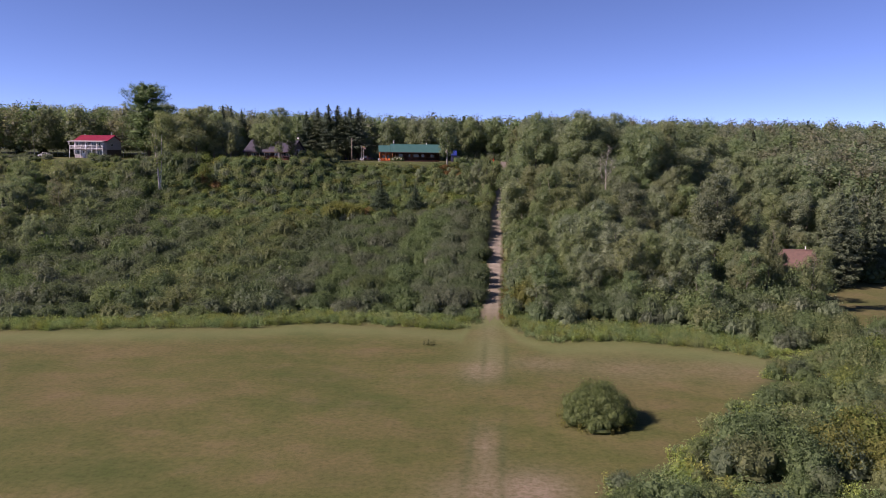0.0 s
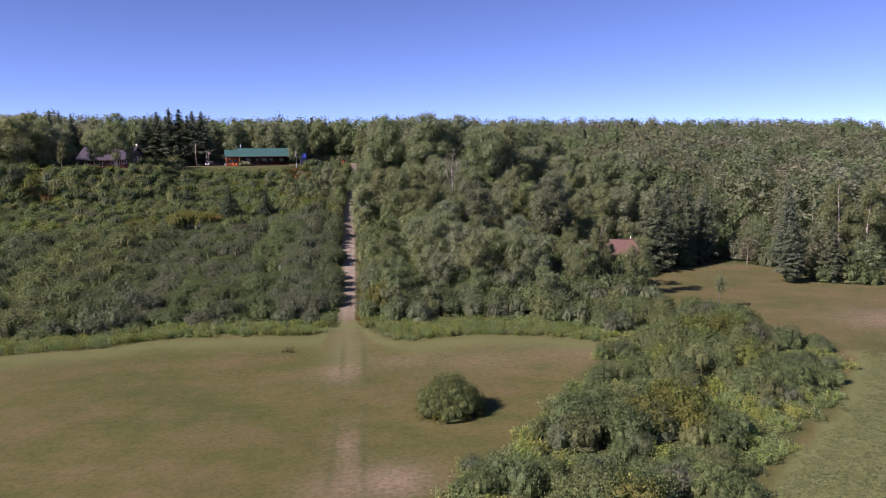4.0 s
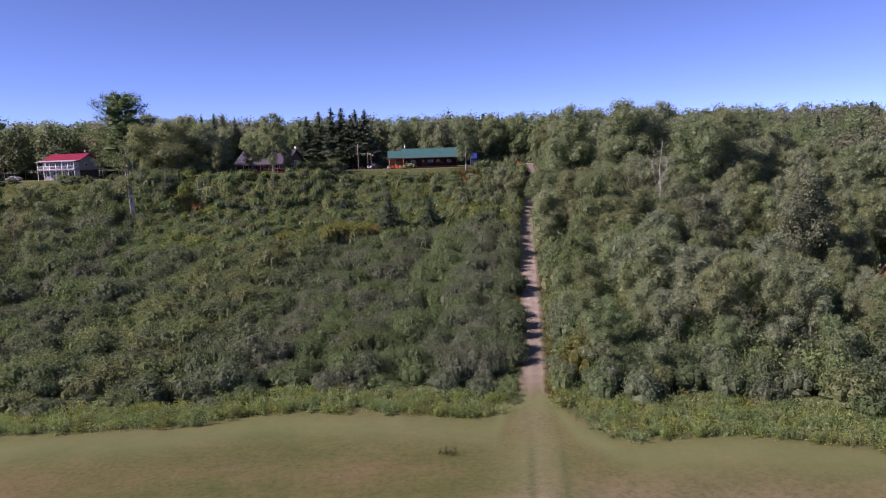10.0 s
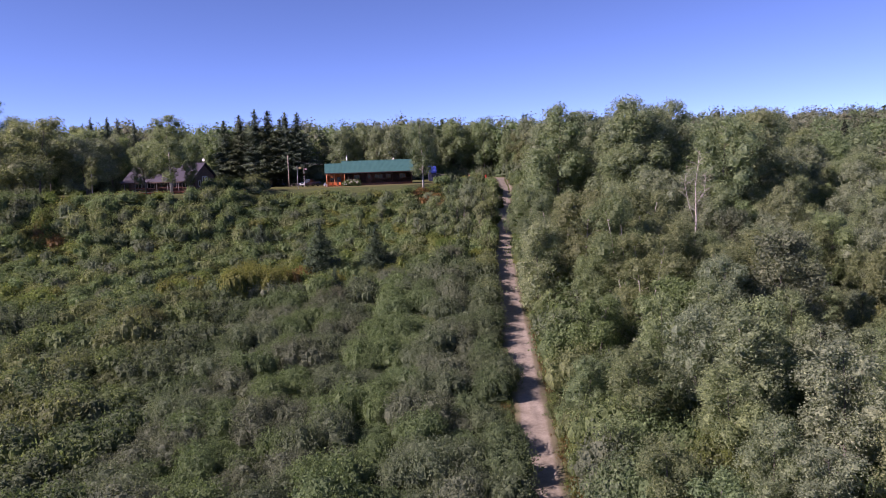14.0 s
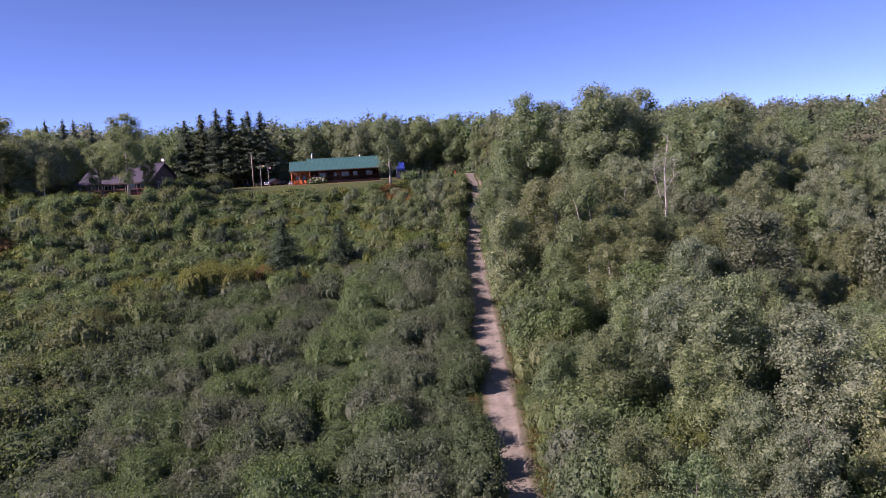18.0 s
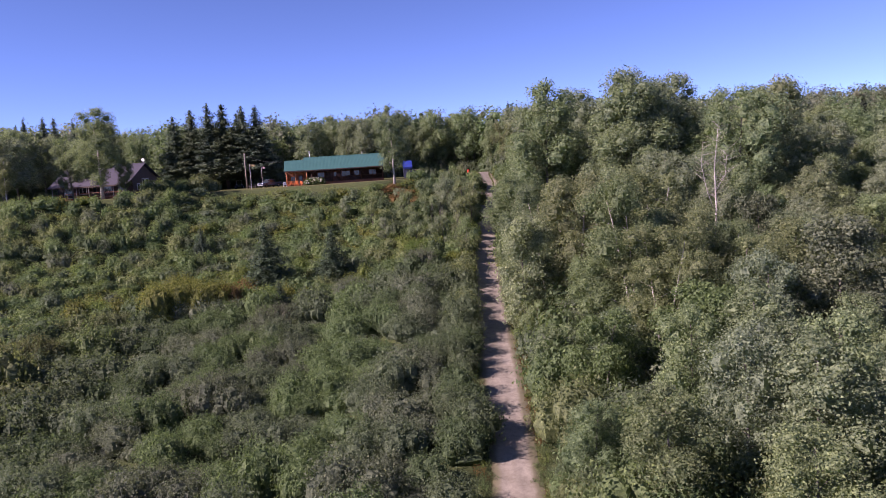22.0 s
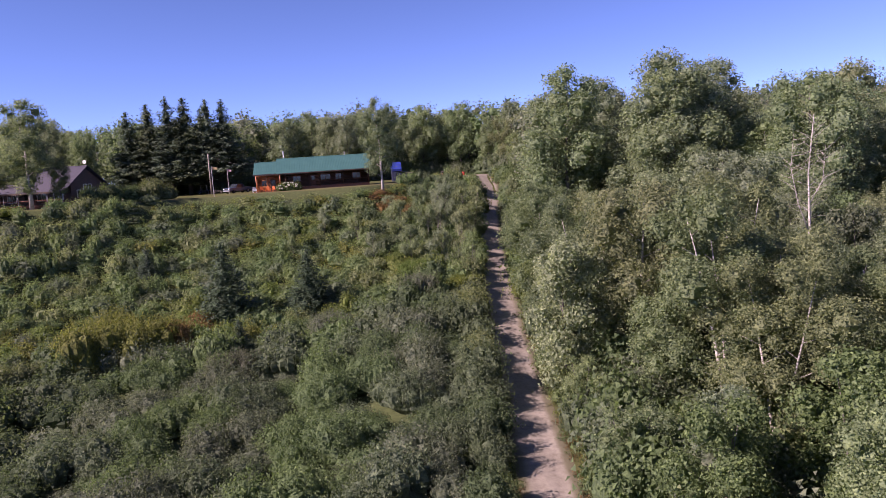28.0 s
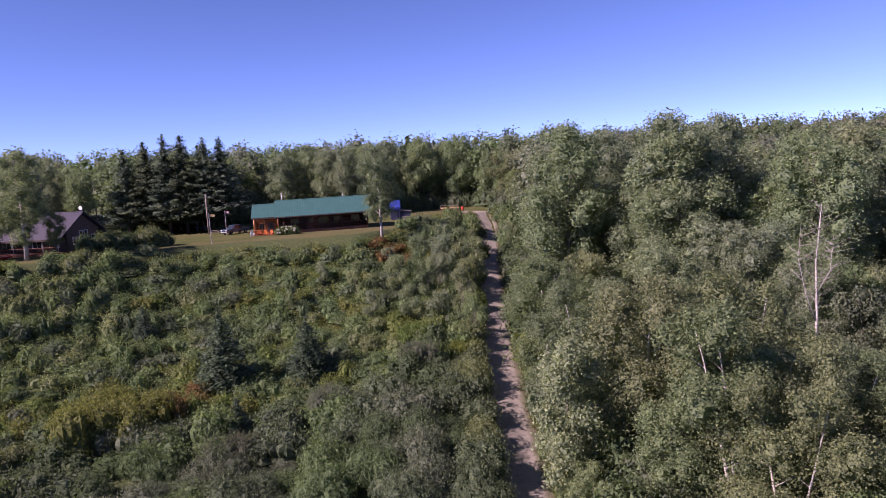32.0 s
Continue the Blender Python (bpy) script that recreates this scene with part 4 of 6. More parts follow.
def big_pine(H):
    """A white pine: stout trunk, long level limbs with flat plumes, a broad rounded head."""
    g, limbs, out = Geo(), Geo(), []
    g.tube([(0, 0, -0.3), (0.1, 0, 0.5 * H), (0.2, 0.1, H * 0.96)], [0.36, 0.24, 0.04], 8)
    for i in range(64):
        u = 0.10 + 0.88 * i / 64
        az = i * 2.4
        shape = 0.95 if u < 0.45 else 0.95 * math.sqrt(max(0.03, 1 - ((u - 0.45) / 0.56) ** 3.4))
        L = 0.33 * H * shape * rng.uniform(0.7, 1.1)
        d = np.array([math.cos(az), math.sin(az), rng.uniform(0.05, 0.45)])
        p0 = np.array([0.1, 0, u * H])
        limbs.tube([p0, p0 + d * L * 0.5 + np.array([0, 0, -0.1]), p0 + d * L], [0.08, 0.05, 0.02], 4, cap=False)
        for t in (0.22, 0.42, 0.62, 0.82, 1.0):
            n = 80
            c = p0 + d * L * t
            dd = unit(n)
            p = c + dd * np.array([1.0, 1.0, 0.95]) * rng.uniform(0.2, 1, (n, 1)) * 1.5
            out.append(leaf_tris(p, dd * 0.6 + np.array([0, 0, 0.5]), 0.27, 1.9, 0.5, 0.3))
        out.append(blob(p0 + d * L * 0.4, (L * 0.22, L * 0.22, 0.7), 6, 4, 0.3))
    v = np.concatenate(out)
    base = len(g.v)
    g.v += limbs.v
    g.f += [tuple(base + i for i in f) for f in limbs.f]
    return [("trunk", g.mesh("trunk", True), M_BARK_DARK, ""),
            ("crown", raw_mesh("crown", v, np.arange(len(v)).reshape(-1, 3), M_PINE), M_PINE, "")]


def plant(name, pieces, x, y, label, category, group="", scale=1.0, turn=None, sz=None, sink=0.0):
    """Stands a tree on the ground from ready meshes."""
    a = rng.uniform(0, 6.28) if turn is None else turn
    root = thing(name, Matrix.LocRotScale((x, y, hz(x, y) - sink), Euler((0, 0, a)), (scale, scale, sz or scale)), label, category, group)
    for pname, me, mat, lab in pieces:
        part(pname, me, mat, root, lab)
    return root


ASPEN = [leafy_tree("aspen", 12, 8200, 0.132, 0.235, 0.20, M_BARK, M_LEAF) for _ in range(4)]
BIRCHES = [leafy_tree("birch", 12, 7800, 0.126, 0.225, 0.20, M_BARK, M_BIRCH_LEAF, stems=s) for s in (1, 1, 2)]
ALDER_TREE = [leafy_tree("alder", 7, 5400, 0.105, 0.30, 0.08, M_BARK, M_LEAF, stems=3) for _ in range(3)]
TALL = [leafy_tree("poplar", 21, 11500, 0.170, 0.19, 0.28, M_BARK, M_LEAF) for _ in range(4)]
SPRUCE_YARD = [conifer(17, 2.7, 62, 0.18, M_NEEDLE, ragged=0.75, bare=w, core=0.36) for w in (0.13, 0.18, 0.15)]
SPRUCE = [conifer(17, 2.9, 48, 0.21, M_NEEDLE, ragged=0.5, bare=w) for w in (0.04, 0.14, 0.10)]
YOUNG_SPRUCE = [conifer(6, 1.75, 34, 0.12, M_YOUNG_NEEDLE) for _ in range(2)]


# trees that stand where they can be told apart: x, y, height of the tip
OLIVE = [(22.2, 175.7, -2.2), (25.6, 166.0, -3.2), (26.4, 161.2, -7.2), (17.6, 192.2, -2.4), (31.6, 168.0, -6.4), (34.8, 168.8, -7.8), (37.4, 172.0, -8.2), (28.8, 173.5, -2.6), (19.6, 183.0, -3.4)]
SAPLING_MAPLE = [(18.4, 152.6, -13.0, 1.0), (25.6, 151.4, -11.4, 1.05), (29.5, 156.0, -12.2, 0.95)]
STANDING_OUT = [t[:2] for t in OLIVE] + [t[:2] for t in SAPLING_MAPLE] + [(15.4, 174.0), (38.4, 179.0), (39.7, 156.0), (46.4, 183.9)]


def woods_right():
    """The mixed woods right of the track, tree by tree where the camera passes."""
    count = 0
    xs, ys = scatter(12, 130, 108, 296, 6.6, lambda x, y: thicket_zone(x, y) & (x - track_x(y) > 3.6) & ~inside(HEDGE, x, y))
    order = np.argsort(np.hypot(xs - 10, (ys - 110) * 0.6))
    rest = []
    for i in order:
        x, y = float(xs[i]), float(ys[i])
        d = x - float(track_x(y))
        e = float(np.interp(x, EDGE_X, EDGE_Y)) if x < 42 else 104.0
        if y - e < 13 or 60 < x < 82 and 116 < y < 157:
            continue
        cap = np.interp(y, [110, 122, 160, 185, 205, 290], [6.0, 13.0, 13.0, 15.0, 20.5, 20.0])
        cap = min(cap, np.interp(d, [3, 7, 12, 20], [5.0, 8.0, 11.0, 22.0]))
        if x > 45 and y < 170:
            cap = min(cap, np.interp(x, [45, 52, 60], [11.0, 8.0, 9.0]))
        h = min(cap * rng.uniform(0.72, 1.06), (-0.9 + 0.046 * y if x < 55 else -0.9 + rng.uniform(0.044, 0.052) * (y - 55)) - hz(x, y))
        if y > 254 and x > 32 or min(math.hypot(x - px, y - py) for px, py in STANDING_OUT) < 3.6:
            continue
        if count >= 420 or x > 96:
            rest.append((x, y, h))
            continue
        count += 1
        r = rng.random()
        if h > 14.5:
            pieces, base, name, lab = TALL[rng.integers(4)], 21, "poplar_tree", "tall poplar with a grey-green crown in the woods"
        elif h < 6.5:
            pieces, base, name, lab = ALDER_TREE[rng.integers(3)], 7, "alder_tree", "bushy many-stemmed alder at the wood's edge"
        elif r < 0.36:
            pieces, base, name, lab = BIRCHES[rng.integers(3)], 12, "birch_tree", "birch with white trunk and olive-brown leaves"
        else:
            pieces, base, name, lab = ASPEN[rng.integers(4)], 12, "aspen_tree", "aspen with a dull green crown in the woods"
        s = h / base
        plant(name, pieces, x, y, lab, "tree", "trees of the hillside woods", s * rng.uniform(1.0, 1.3), sz=s)
    return rest


FAR_CLOUDS = []
for _ in range(8):
    heap = [((rng.uniform(-0.05, 0.05), rng.uniform(-0.05, 0.05), 0.86), np.array((0.115, 0.115, 0.125)))]
    for k in range(11):
        u = 0.24 + 0.55 * k / 10
        wide = 0.19 * math.sin(math.pi * (u + 0.10) / 1.12) * rng.uniform(0.8, 1.15)
        r = rng.uniform(0.085, 0.14)
        heap.append(((math.cos(k * 2.4) * wide, math.sin(k * 2.4) * wide, u), np.array((r, r, r * 1.1))))
    out = [blob(c, r * 0.42, 6, 4, 0.16) for c, r in heap]
    FAR_CLOUDS.append(cloud_of(out, [lobe_leaves(heap, 1050, 0.022, rough=0.08, low=-0.5)]))
FAR_CONIFERS = []
for _ in range(3):
    out = [blob((0, 0, 0.12 + 0.13 * k), (0.11 - 0.017 * k, 0.11 - 0.017 * k, 0.11), 6, 4, 0.2) for k in range(6)]
    n = 220
    u = rng.uniform(0.06, 1.0, n)
    az = rng.uniform(0, 6.28, n)
    r = 0.17 * (1.02 - u) * rng.uniform(0.7, 1.15, n)
    p = np.stack([np.cos(az) * r, np.sin(az) * r, u], 1)
    out.append(leaf_tris(p, np.stack([np.cos(az), np.sin(az), np.full(n, 0.8)], 1), 0.05, 1.6, 0.4, 0.45, 0.0))
    FAR_CONIFERS.append(np.concatenate(out))
FAR_TONES = [(0.129, 0.180, 0.095), (0.144, 0.191, 0.104), (0.162, 0.193, 0.118), (0.168, 0.178, 0.118), (0.137, 0.196, 0.093), (0.178, 0.207, 0.147)]


def far_trunks(spots):
    """Pale bare boles under the far crowns, joined."""
    g = Geo()
    for x, y, h in spots:
        z = hz(x, y)
        if rng.random() < 0.45:
            g.tube([(x, y, z - 0.3), (x + rng.uniform(-0.5, 0.5), y, z + h * 0.75)], [0.10, 0.04], 5, cap=False)
    return g


YARD_X = [-160, -120, -60, -30, -8, 6, 16, 24, 27]
YARD_D = [14, 22, 48, 54, 50, 46, 34, 20, 8]


def far_woods(rest):
    items, behind_items, con, spots = [], [], [], []

    def keep(x, y):
        crest = np.interp(x, CREST_X, CREST_Y)
        behind = y > crest + np.interp(x, YARD_X, YARD_D)
        left = (x < -100) & (y > 150) & (y < 205) & (x < -96 - 0.2 * (y - 200))
        lane = (np.abs(x - np.interp(y, [262, 288, 311, 330], [-50, -68, -77, -82])) > 5.5) | (y > 330)
        side = ((x > 118) & (y > 146 - 0.1 * (x - 118)) & (y < crest + 10)) | ((x > 30) & (y > 252) & (y < crest + 10))
        return (behind & lane) | left | side
    xs, ys = scatter(-290, 290, 150, 362, 7.0, keep)
    for x, y in zip(xs, ys):
        if 30 < x < 118 and y < 254:
            continue
        crest = float(np.interp(x, CREST_X, CREST_Y))
        h = rng.uniform(14.0, 22.0)
        if y < crest and x < 0:
            h = rng.uniform(6, 10)
        z = hz(x, y) - 0.3
        if y > crest or x > 0:
            h = min(h, -0.9 + (rng.uniform(0.058, 0.074) if x < -88 else rng.uniform(0.048, 0.061) if x < 40 else rng.uniform(0.050, 0.059)) * y - z)
        if x > 40 and y < crest + 10:
            h = min(h, -0.9 + rng.uniform(0.046, 0.054) * (y - 50) - z)
        if -105 < x < 32 and crest < y < crest + float(np.interp(x, YARD_X, YARD_D)) + 15:
            k, tall = rng.integers(4), rng.random() < 0.65
            s = h / (21 if tall else 12) * 0.95
            plant("woodland_tree", (TALL if tall else ASPEN)[k], x, y, "grey-green aspen at the wood's edge behind the yard", "tree", "trees behind the yard", s * rng.uniform(0.95, 1.2), sz=s)
            continue
        if rng.random() < 0.05:
            con.append((rng.integers(3), x, y, z, h * 0.95, h * rng.uniform(0.8, 1.02), rng.uniform(0, 6.28), np.array((0.046, 0.060, 0.038)) * rng.uniform(0.85, 1.2)))
        else:
            (items if y < crest + 62 else behind_items).append((rng.integers(8), x, y, z, h * rng.uniform(1.0, 1.35), h, rng.uniform(0, 6.28), shade(FAR_TONES)))
            if y < crest + 75:
                spots.append((x, y, h))
    for x, y, h in rest:
        items.append((rng.integers(8), x, y, hz(x, y) - 0.3, h * rng.uniform(1.0, 1.35), h, rng.uniform(0, 6.28), shade(FAR_TONES)))
        spots.append((x, y, h))
    skirt = []
    for x in np.arange(-100, 30, 2.2):
        crest = float(np.interp(x, CREST_X, CREST_Y))
        for k in range(3):
            px, py = x + rng.uniform(-1, 1), crest + float(np.interp(x, YARD_X, YARD_D)) + 1.5 + 4.5 * k + rng.uniform(-1.5, 1.5)
            if abs(px - np.interp(py, [262, 288, 311, 330], [-50, -68, -77, -82])) < 5.5:
                continue
            h = rng.uniform(2.0, 4.5) + 1.2 * k
            skirt.append((rng.integers(7), px, py, hz(px, py) - 0.2, h * 0.8, h, rng.uniform(0, 6.28), shade(GREY_GREEN)))
    stuff("wood_edge_shrubs", SHRUB_FAR, skirt, "shady shrubs along the wood's edge behind the yard", "shrubs")
    stuff("far_woods", FAR_CLOUDS, items, "mixed late-summer woods along the hilltop", "woods")
    stuff("far_woods", FAR_CLOUDS, behind_items, "mixed woods in the distance behind the hilltop", "woods")
    stuff("far_conifers", FAR_CONIFERS, con, "dark conifers standing among the hilltop woods", "woods")
    me = far_trunks(spots).mesh("wood_trunks", True)
    me.materials.append(M_BIRCH)
    tagged(new("wood_trunks", me), "pale slender trunks under the hilltop woods", "trunks", kind="stuff")


far_woods(woods_right())


# ---------------------------------------------------------------- single trees that stand out
def plant_to(name, pieces, base, x, y, top, label, category="tree", group="", wide=1.0):
    """Plants a tree of the given base height so that its tip reaches the height top."""
    s = (top - hz(x, y)) / base
    return plant(name, pieces, x, y, label, category, group, s * wide, sz=s)


for x, y, top, k in ((26.1, 218.3, 12.4, 0), (34.0, 228.1, 11.8, 1), (36.6, 208, 10.4, 2), (39.9, 210.3, 12.6, 3), (49.6, 222.1, 12.9, 0), (74.3, 234.6, 11.2, 1), (46.2, 217, 11.6, 2), (69.5, 232, 9.6, 3), (52.5, 204, 8.6, 1), (25.0, 222, 9.5, 2), (60, 210, 9.5, 3)):
    plant_to("poplar_tree", TALL[k], 20.5, x, y, top, "tall poplar rising above the other trees", "tree", "poplars on the skyline", 1.15)
SILVER = leafy_tree("silver", 9, 9000, 0.13, 0.24, 0.10, M_BARK, M_SILVER)
PALE = leafy_tree("willow", 9, 9000, 0.13, 0.24, 0.10, M_BARK, M_PALE)
plant_to("silver_poplar", SILVER, 9, 15.4, 174, -6.4, "young poplar with silvery pale leaves beside the track", wide=1.0)
plant_to("silver_willow", PALE, 9, 39.7, 156.0, -7.0, "pale silver willow among the woods", wide=1.1)
plant_to("silver_willow", PALE, 9, 46.4, 183.9, -6.4, "pale silver willow among the woods", wide=0.9)
plant_to("silver_willow", PALE, 9, 58.2, 156, -3.8, "pale silver willow among the woods", wide=1.0)
plant("dead_birch", bare_tree(2.3 - hz(38.4, 179), M_BIRCH), 38.4, 179, "dying white birch with a forked bare crown", "tree", turn=0.3)
plant("leaning_birch", bare_tree(5.5, M_BIRCH), 22.6, 127.0, "broken white birch bough among aspens", "tree", turn=2.0)
plant("bare_birch", bare_tree(13.0, M_BARK), 67.5, 158, "bare-limbed birch behind the hut", "tree", turn=1.0)
plant("bare_shrub", bare_tree(5.0, M_BARK), 66.5, 101, "leafless grey shrub at the meadow edge", "shrub", turn=1.0)
OLIVE_BIRCH = [leafy_tree("birch", 16, 17000, 0.135, 0.25, 0.16, M_BIRCH, M_BIRCH_LEAF, stems=k) for k in (1, 2, 2)]
for i, (x, y, top) in enumerate(OLIVE):
    plant_to("birch_tree", OLIVE_BIRCH[i % 3], 16, x, y, top, "broad olive-brown birch with pale stems", "tree", "olive birches beside the track", 1.12)
MAPLE_YOUNG = leafy_tree("maple", 10, 8500, 0.17, 0.31, 0.08, M_BARK, M_MAPLE, stems=2)
for x, y, top, w in SAPLING_MAPLE:
    plant_to("maple_tree", MAPLE_YOUNG, 10, x, y, top, "bright green young maple with layered leaves", "tree", "young maples in the woods", w)
BIRCH_SLIM = leafy_tree("birch", 15, 7000, 0.13, 0.16, 0.20, M_BIRCH, M_BIRCH_LEAF, stems=1)
plant_to("birch_tree", leafy_tree("birch", 15, 7000, 0.13, 0.19, 0.16, M_BIRCH, M_BIRCH_LEAF), 15, -0.3, 240.5, 12.6, "slender birch with white base beside the lodge", wide=1.1)
plant_to("birch_tree", leafy_tree("birch", 15, 12000, 0.13, 0.20, 0.14, M_BIRCH, M_LEAF), 15, -53.0, 229.5, 14.0, "tall airy birch in front of the grey-roofed house", wide=1.35)
plant_to("birch_tree", BIRCHES[2], 12, -58.5, 230.5, 8.0, "dense birch before the veranda of the grey-roofed house", wide=1.2)
plant_to("birch_tree", BIRCHES[0], 12, -49.8, 232.0, 4.5, "young birch at the corner of the grey-roofed house", wide=1.1)
plant_to("birch_tree", leafy_tree("birch", 15, 2000, 0.18, 0.16, 0.30, M_BIRCH, M_BIRCH_LEAF, stems=3), 15, -78.4, 198.5, 7.5, "many-stemmed white birch with a thin crown", wide=1.1)
plant_to("birch_tree", BIRCH_SLIM, 15, -66.0, 222, 6.0, "slender birch on the bank", wide=1.1)
for x, y, top, h in ((31.5, 308.0, 16.6, 19), (21.7, 352.0, 18.4, 21)):
    plant_to("conifer_tree", SPRUCE[1], 17, x, y, top, "dark conifer standing above the hilltop woods", "tree", "conifers above the woods", 1.2)
plant("white_pine", big_pine(24.0), -94.3, 230, "huge dark green white pine with layered boughs", "tree", turn=0.4, sz=(20.3 - hz(-94.3, 230)) / 24.0)
MAPLE = leafy_tree("maple", 14, 10500, 0.19, 0.33, 0.10, M_BARK, M_LEAF, stems=2)
plant_to("maple_tree", MAPLE, 14, -77.7, 224, 13.2, "broad dense maple on the bank", wide=1.35)
plant_to("maple_tree", MAPLE, 14, -69.5, 228, 9.5, "dense dark maple on the bank", wide=1.35)
plant_to("maple_tree", MAPLE, 14, -84.5, 222, 11.0, "dense green maple below the pine", wide=1.1)
plant_to("maple_tree", MAPLE, 14, -62.0, 244, 9.5, "dense maple behind the grey-roofed house", wide=1.25)
for i, (x, y, top) in enumerate(((-52.5, 270, 15.2), (-48.6, 271, 16.5), (-44.3, 270, 17.3), (-41.1, 271, 17.4), (-36.6, 271, 16.8), (-33.6, 272, 16.3), (-39.0, 276, 15.5), (-50.0, 276, 14.0), (-46.5, 277, 15.0))):
    plant_to("spruce_tree", SPRUCE_YARD[i % 3], 17, x, y, top, "dark mature spruce with bare lower trunk in the yard", "tree", "spruces in the yard", 1.75 + 0.3 * (i % 2))
for i, (x, y, top) in enumerate(((-88, 272, 16.8), (-84.5, 274, 17.2), (-80.5, 271, 16.6), (-77.5, 274, 15.8), (-91.5, 275, 15.8))):
    plant_to("spruce_tree", SPRUCE[(i + 1) % 3], 17, x, y, top, "dark spruce behind the houses", "tree", "spruces behind the houses", 1.15)
for i, (x, y, top, w) in enumerate(((75.3, 139.5, -6.0, 1.35), (81.0, 146.0, -6.2, 1.1), (93.0, 119.5, -12.8, 1.5), (101.0, 118.5, -12.6, 1.5), (100.4, 131, -5.5, 1.1), (86, 146, -5.0, 1.0), (91, 147, -7.0, 1.1), (97, 126, -8.0, 1.2))):
    plant_to("spruce_tree", SPRUCE[i % 3], 17, x, y, top, "grey-green spruce with drooping boughs by the meadow", "tree", "spruces by the meadow", w)
for i, (x, y, top) in enumerate(((-18.3, 201.0, -7.6), (-8.8, 201.9, -8.8), (-14.5, 190, -14.2), (-31, 213, -8.0))):
    plant_to("young_spruce", YOUNG_SPRUCE[i % 2], 6, x, y, top, "young dark spruce standing in the thicket", "tree", "young spruces on the slope", 1.4)
for x, y, lean in ((113.3, 124, 0.02), (117.2, 125, 0.03), (121, 126, 0.05), (124, 123, 0.03), (109.5, 127, 0.02)):
    plant_to("birch_tree", BIRCH_SLIM, 15, x, y, -5.5 + rng.uniform(-1, 2), "slender birch with a long white trunk by the meadow", "tree", "birches by the meadow", 1.1)
for x, y, top, w in ((58.6, 115.1, -13.8, 1.15), (53.4, 119.7, -10.4, 0.75), (56.0, 122, -16.0, 0.9)):
    plant_to("birch_tree", BIRCHES[2], 12, x, y, top, "olive-leaved birch in front of the hut", "tree", "birches by the hut", w)
for i in range(40):
    x, y = -84 - 54 * rng.random(), 128 + 84 * rng.random()
    plant("alder_tree", ALDER_TREE[i % 3], x, y, "bushy dark alder on the outer slope", "tree", "alders on the outer slope", rng.uniform(0.8, 1.2) * (1.35 if x < -104 else 1.0))
spots = [(-9, 226, -5.2), (-4, 222, -5.0), (2, 222, -4.4), (5.5, 230, -2.6), (9.5, 237, -1.6), (12.6, 240, -2.6), (8, 226, -3.6), (13, 226, -3.4), (-13, 220, -7.0), (13.5, 247, -3.0), (11, 218, -6.4), (3.5, 214, -7.5), (6.8, 241, -1.8), (10.6, 243, -1.4), (15.5, 243, -3.4), (15.8, 251, -4.0), (6.0, 221, -5.4), (9.6, 231, -2.8), (14.2, 233, -3.6), (1.0, 229, -4.0), (-1.5, 215, -8.2), (7.5, 212, -8.4), (12.0, 210, -8.6)]
for i, (x, y, top) in enumerate(spots):
    x = min(x, float(track_x(y)) - 3.0)
    plant_to("alder_tree", ALDER_TREE[i % 3], 7, x, y, top, "bushy green young aspen on the bank", "tree", "bushy saplings on the bank", 0.9)


def big_shrub(x, y, wide, tall, tone, label, name="willow_shrub"):
    cloud = []
    for k in range(9):
        a, d = k * 2.4, wide * 0.36 * math.sqrt((k + 0.4) / 9) * 1.5
        c = SHRUB_MID[k % 7] * [wide * 0.36, wide * 0.36, tall * (1.0 - 0.25 * (d / wide) ** 0.8) * rng.uniform(0.85, 1.05)]
        cloud.append(c + [math.cos(a) * d, math.sin(a) * d, 0])
    v = np.concatenate(cloud)
    heart = np.concatenate([heart_of(SHRUB_MID[k % 7]) for k in range(9)])
    root = thing(name, pose(x, y, hz(x, y) - 0.15), label, "shrub")
    part("crown", raw_mesh("crown", v, np.arange(len(v)).reshape(-1, 3), M_THICKET, np.tile(np.array(tone, dtype=np.float32), (len(v), 1)), heart), M_THICKET, root)
    part("stem", Geo().tube([(0, 0, -0.2), (0.1, 0.05, tall * 0.6)], [0.09, 0.03], 6), M_BARK, root)


big_shrub(-28.0, 192.5, 8.6, 5.8, (0.150, 0.165, 0.044), "golden-green willow mound on the slope")
big_shrub(-23.0, 195.5, 4.2, 3.0, (0.170, 0.120, 0.048), "orange-tinged bramble mound on the slope")
big_shrub(-5.8, 194.5, 4.0, 3.4, (0.133, 0.155, 0.109), "silver-grey willow on the slope")
big_shrub(-14.5, 186.0, 4.2, 3.2, (0.115, 0.126, 0.089), "grey willow mound on the slope")
big_shrub(4.0, 201.0, 4.0, 3.4, (0.124, 0.141, 0.100), "silver-leaved willow near the track")
big_shrub(9.3, 204.0, 3.6, 2.6, (0.133, 0.159, 0.035), "bright yellow-green shrub beside the track")
big_shrub(3.6, 207.5, 3.6, 3.2, (0.102, 0.155, 0.038), "bright green shrub on the slope")
big_shrub(14.8, 158.0, 2.4, 2.2, (0.133, 0.159, 0.035), "bright yellow-green shrub on the track verge")
big_shrub(-40.0, 176.0, 5.0, 3.8, (0.119, 0.131, 0.057), "olive willow mound in the thicket")
big_shrub(-12.5, 121.0, 5.5, 4.2, (0.093, 0.126, 0.052), "rounded alder mound near the field edge")


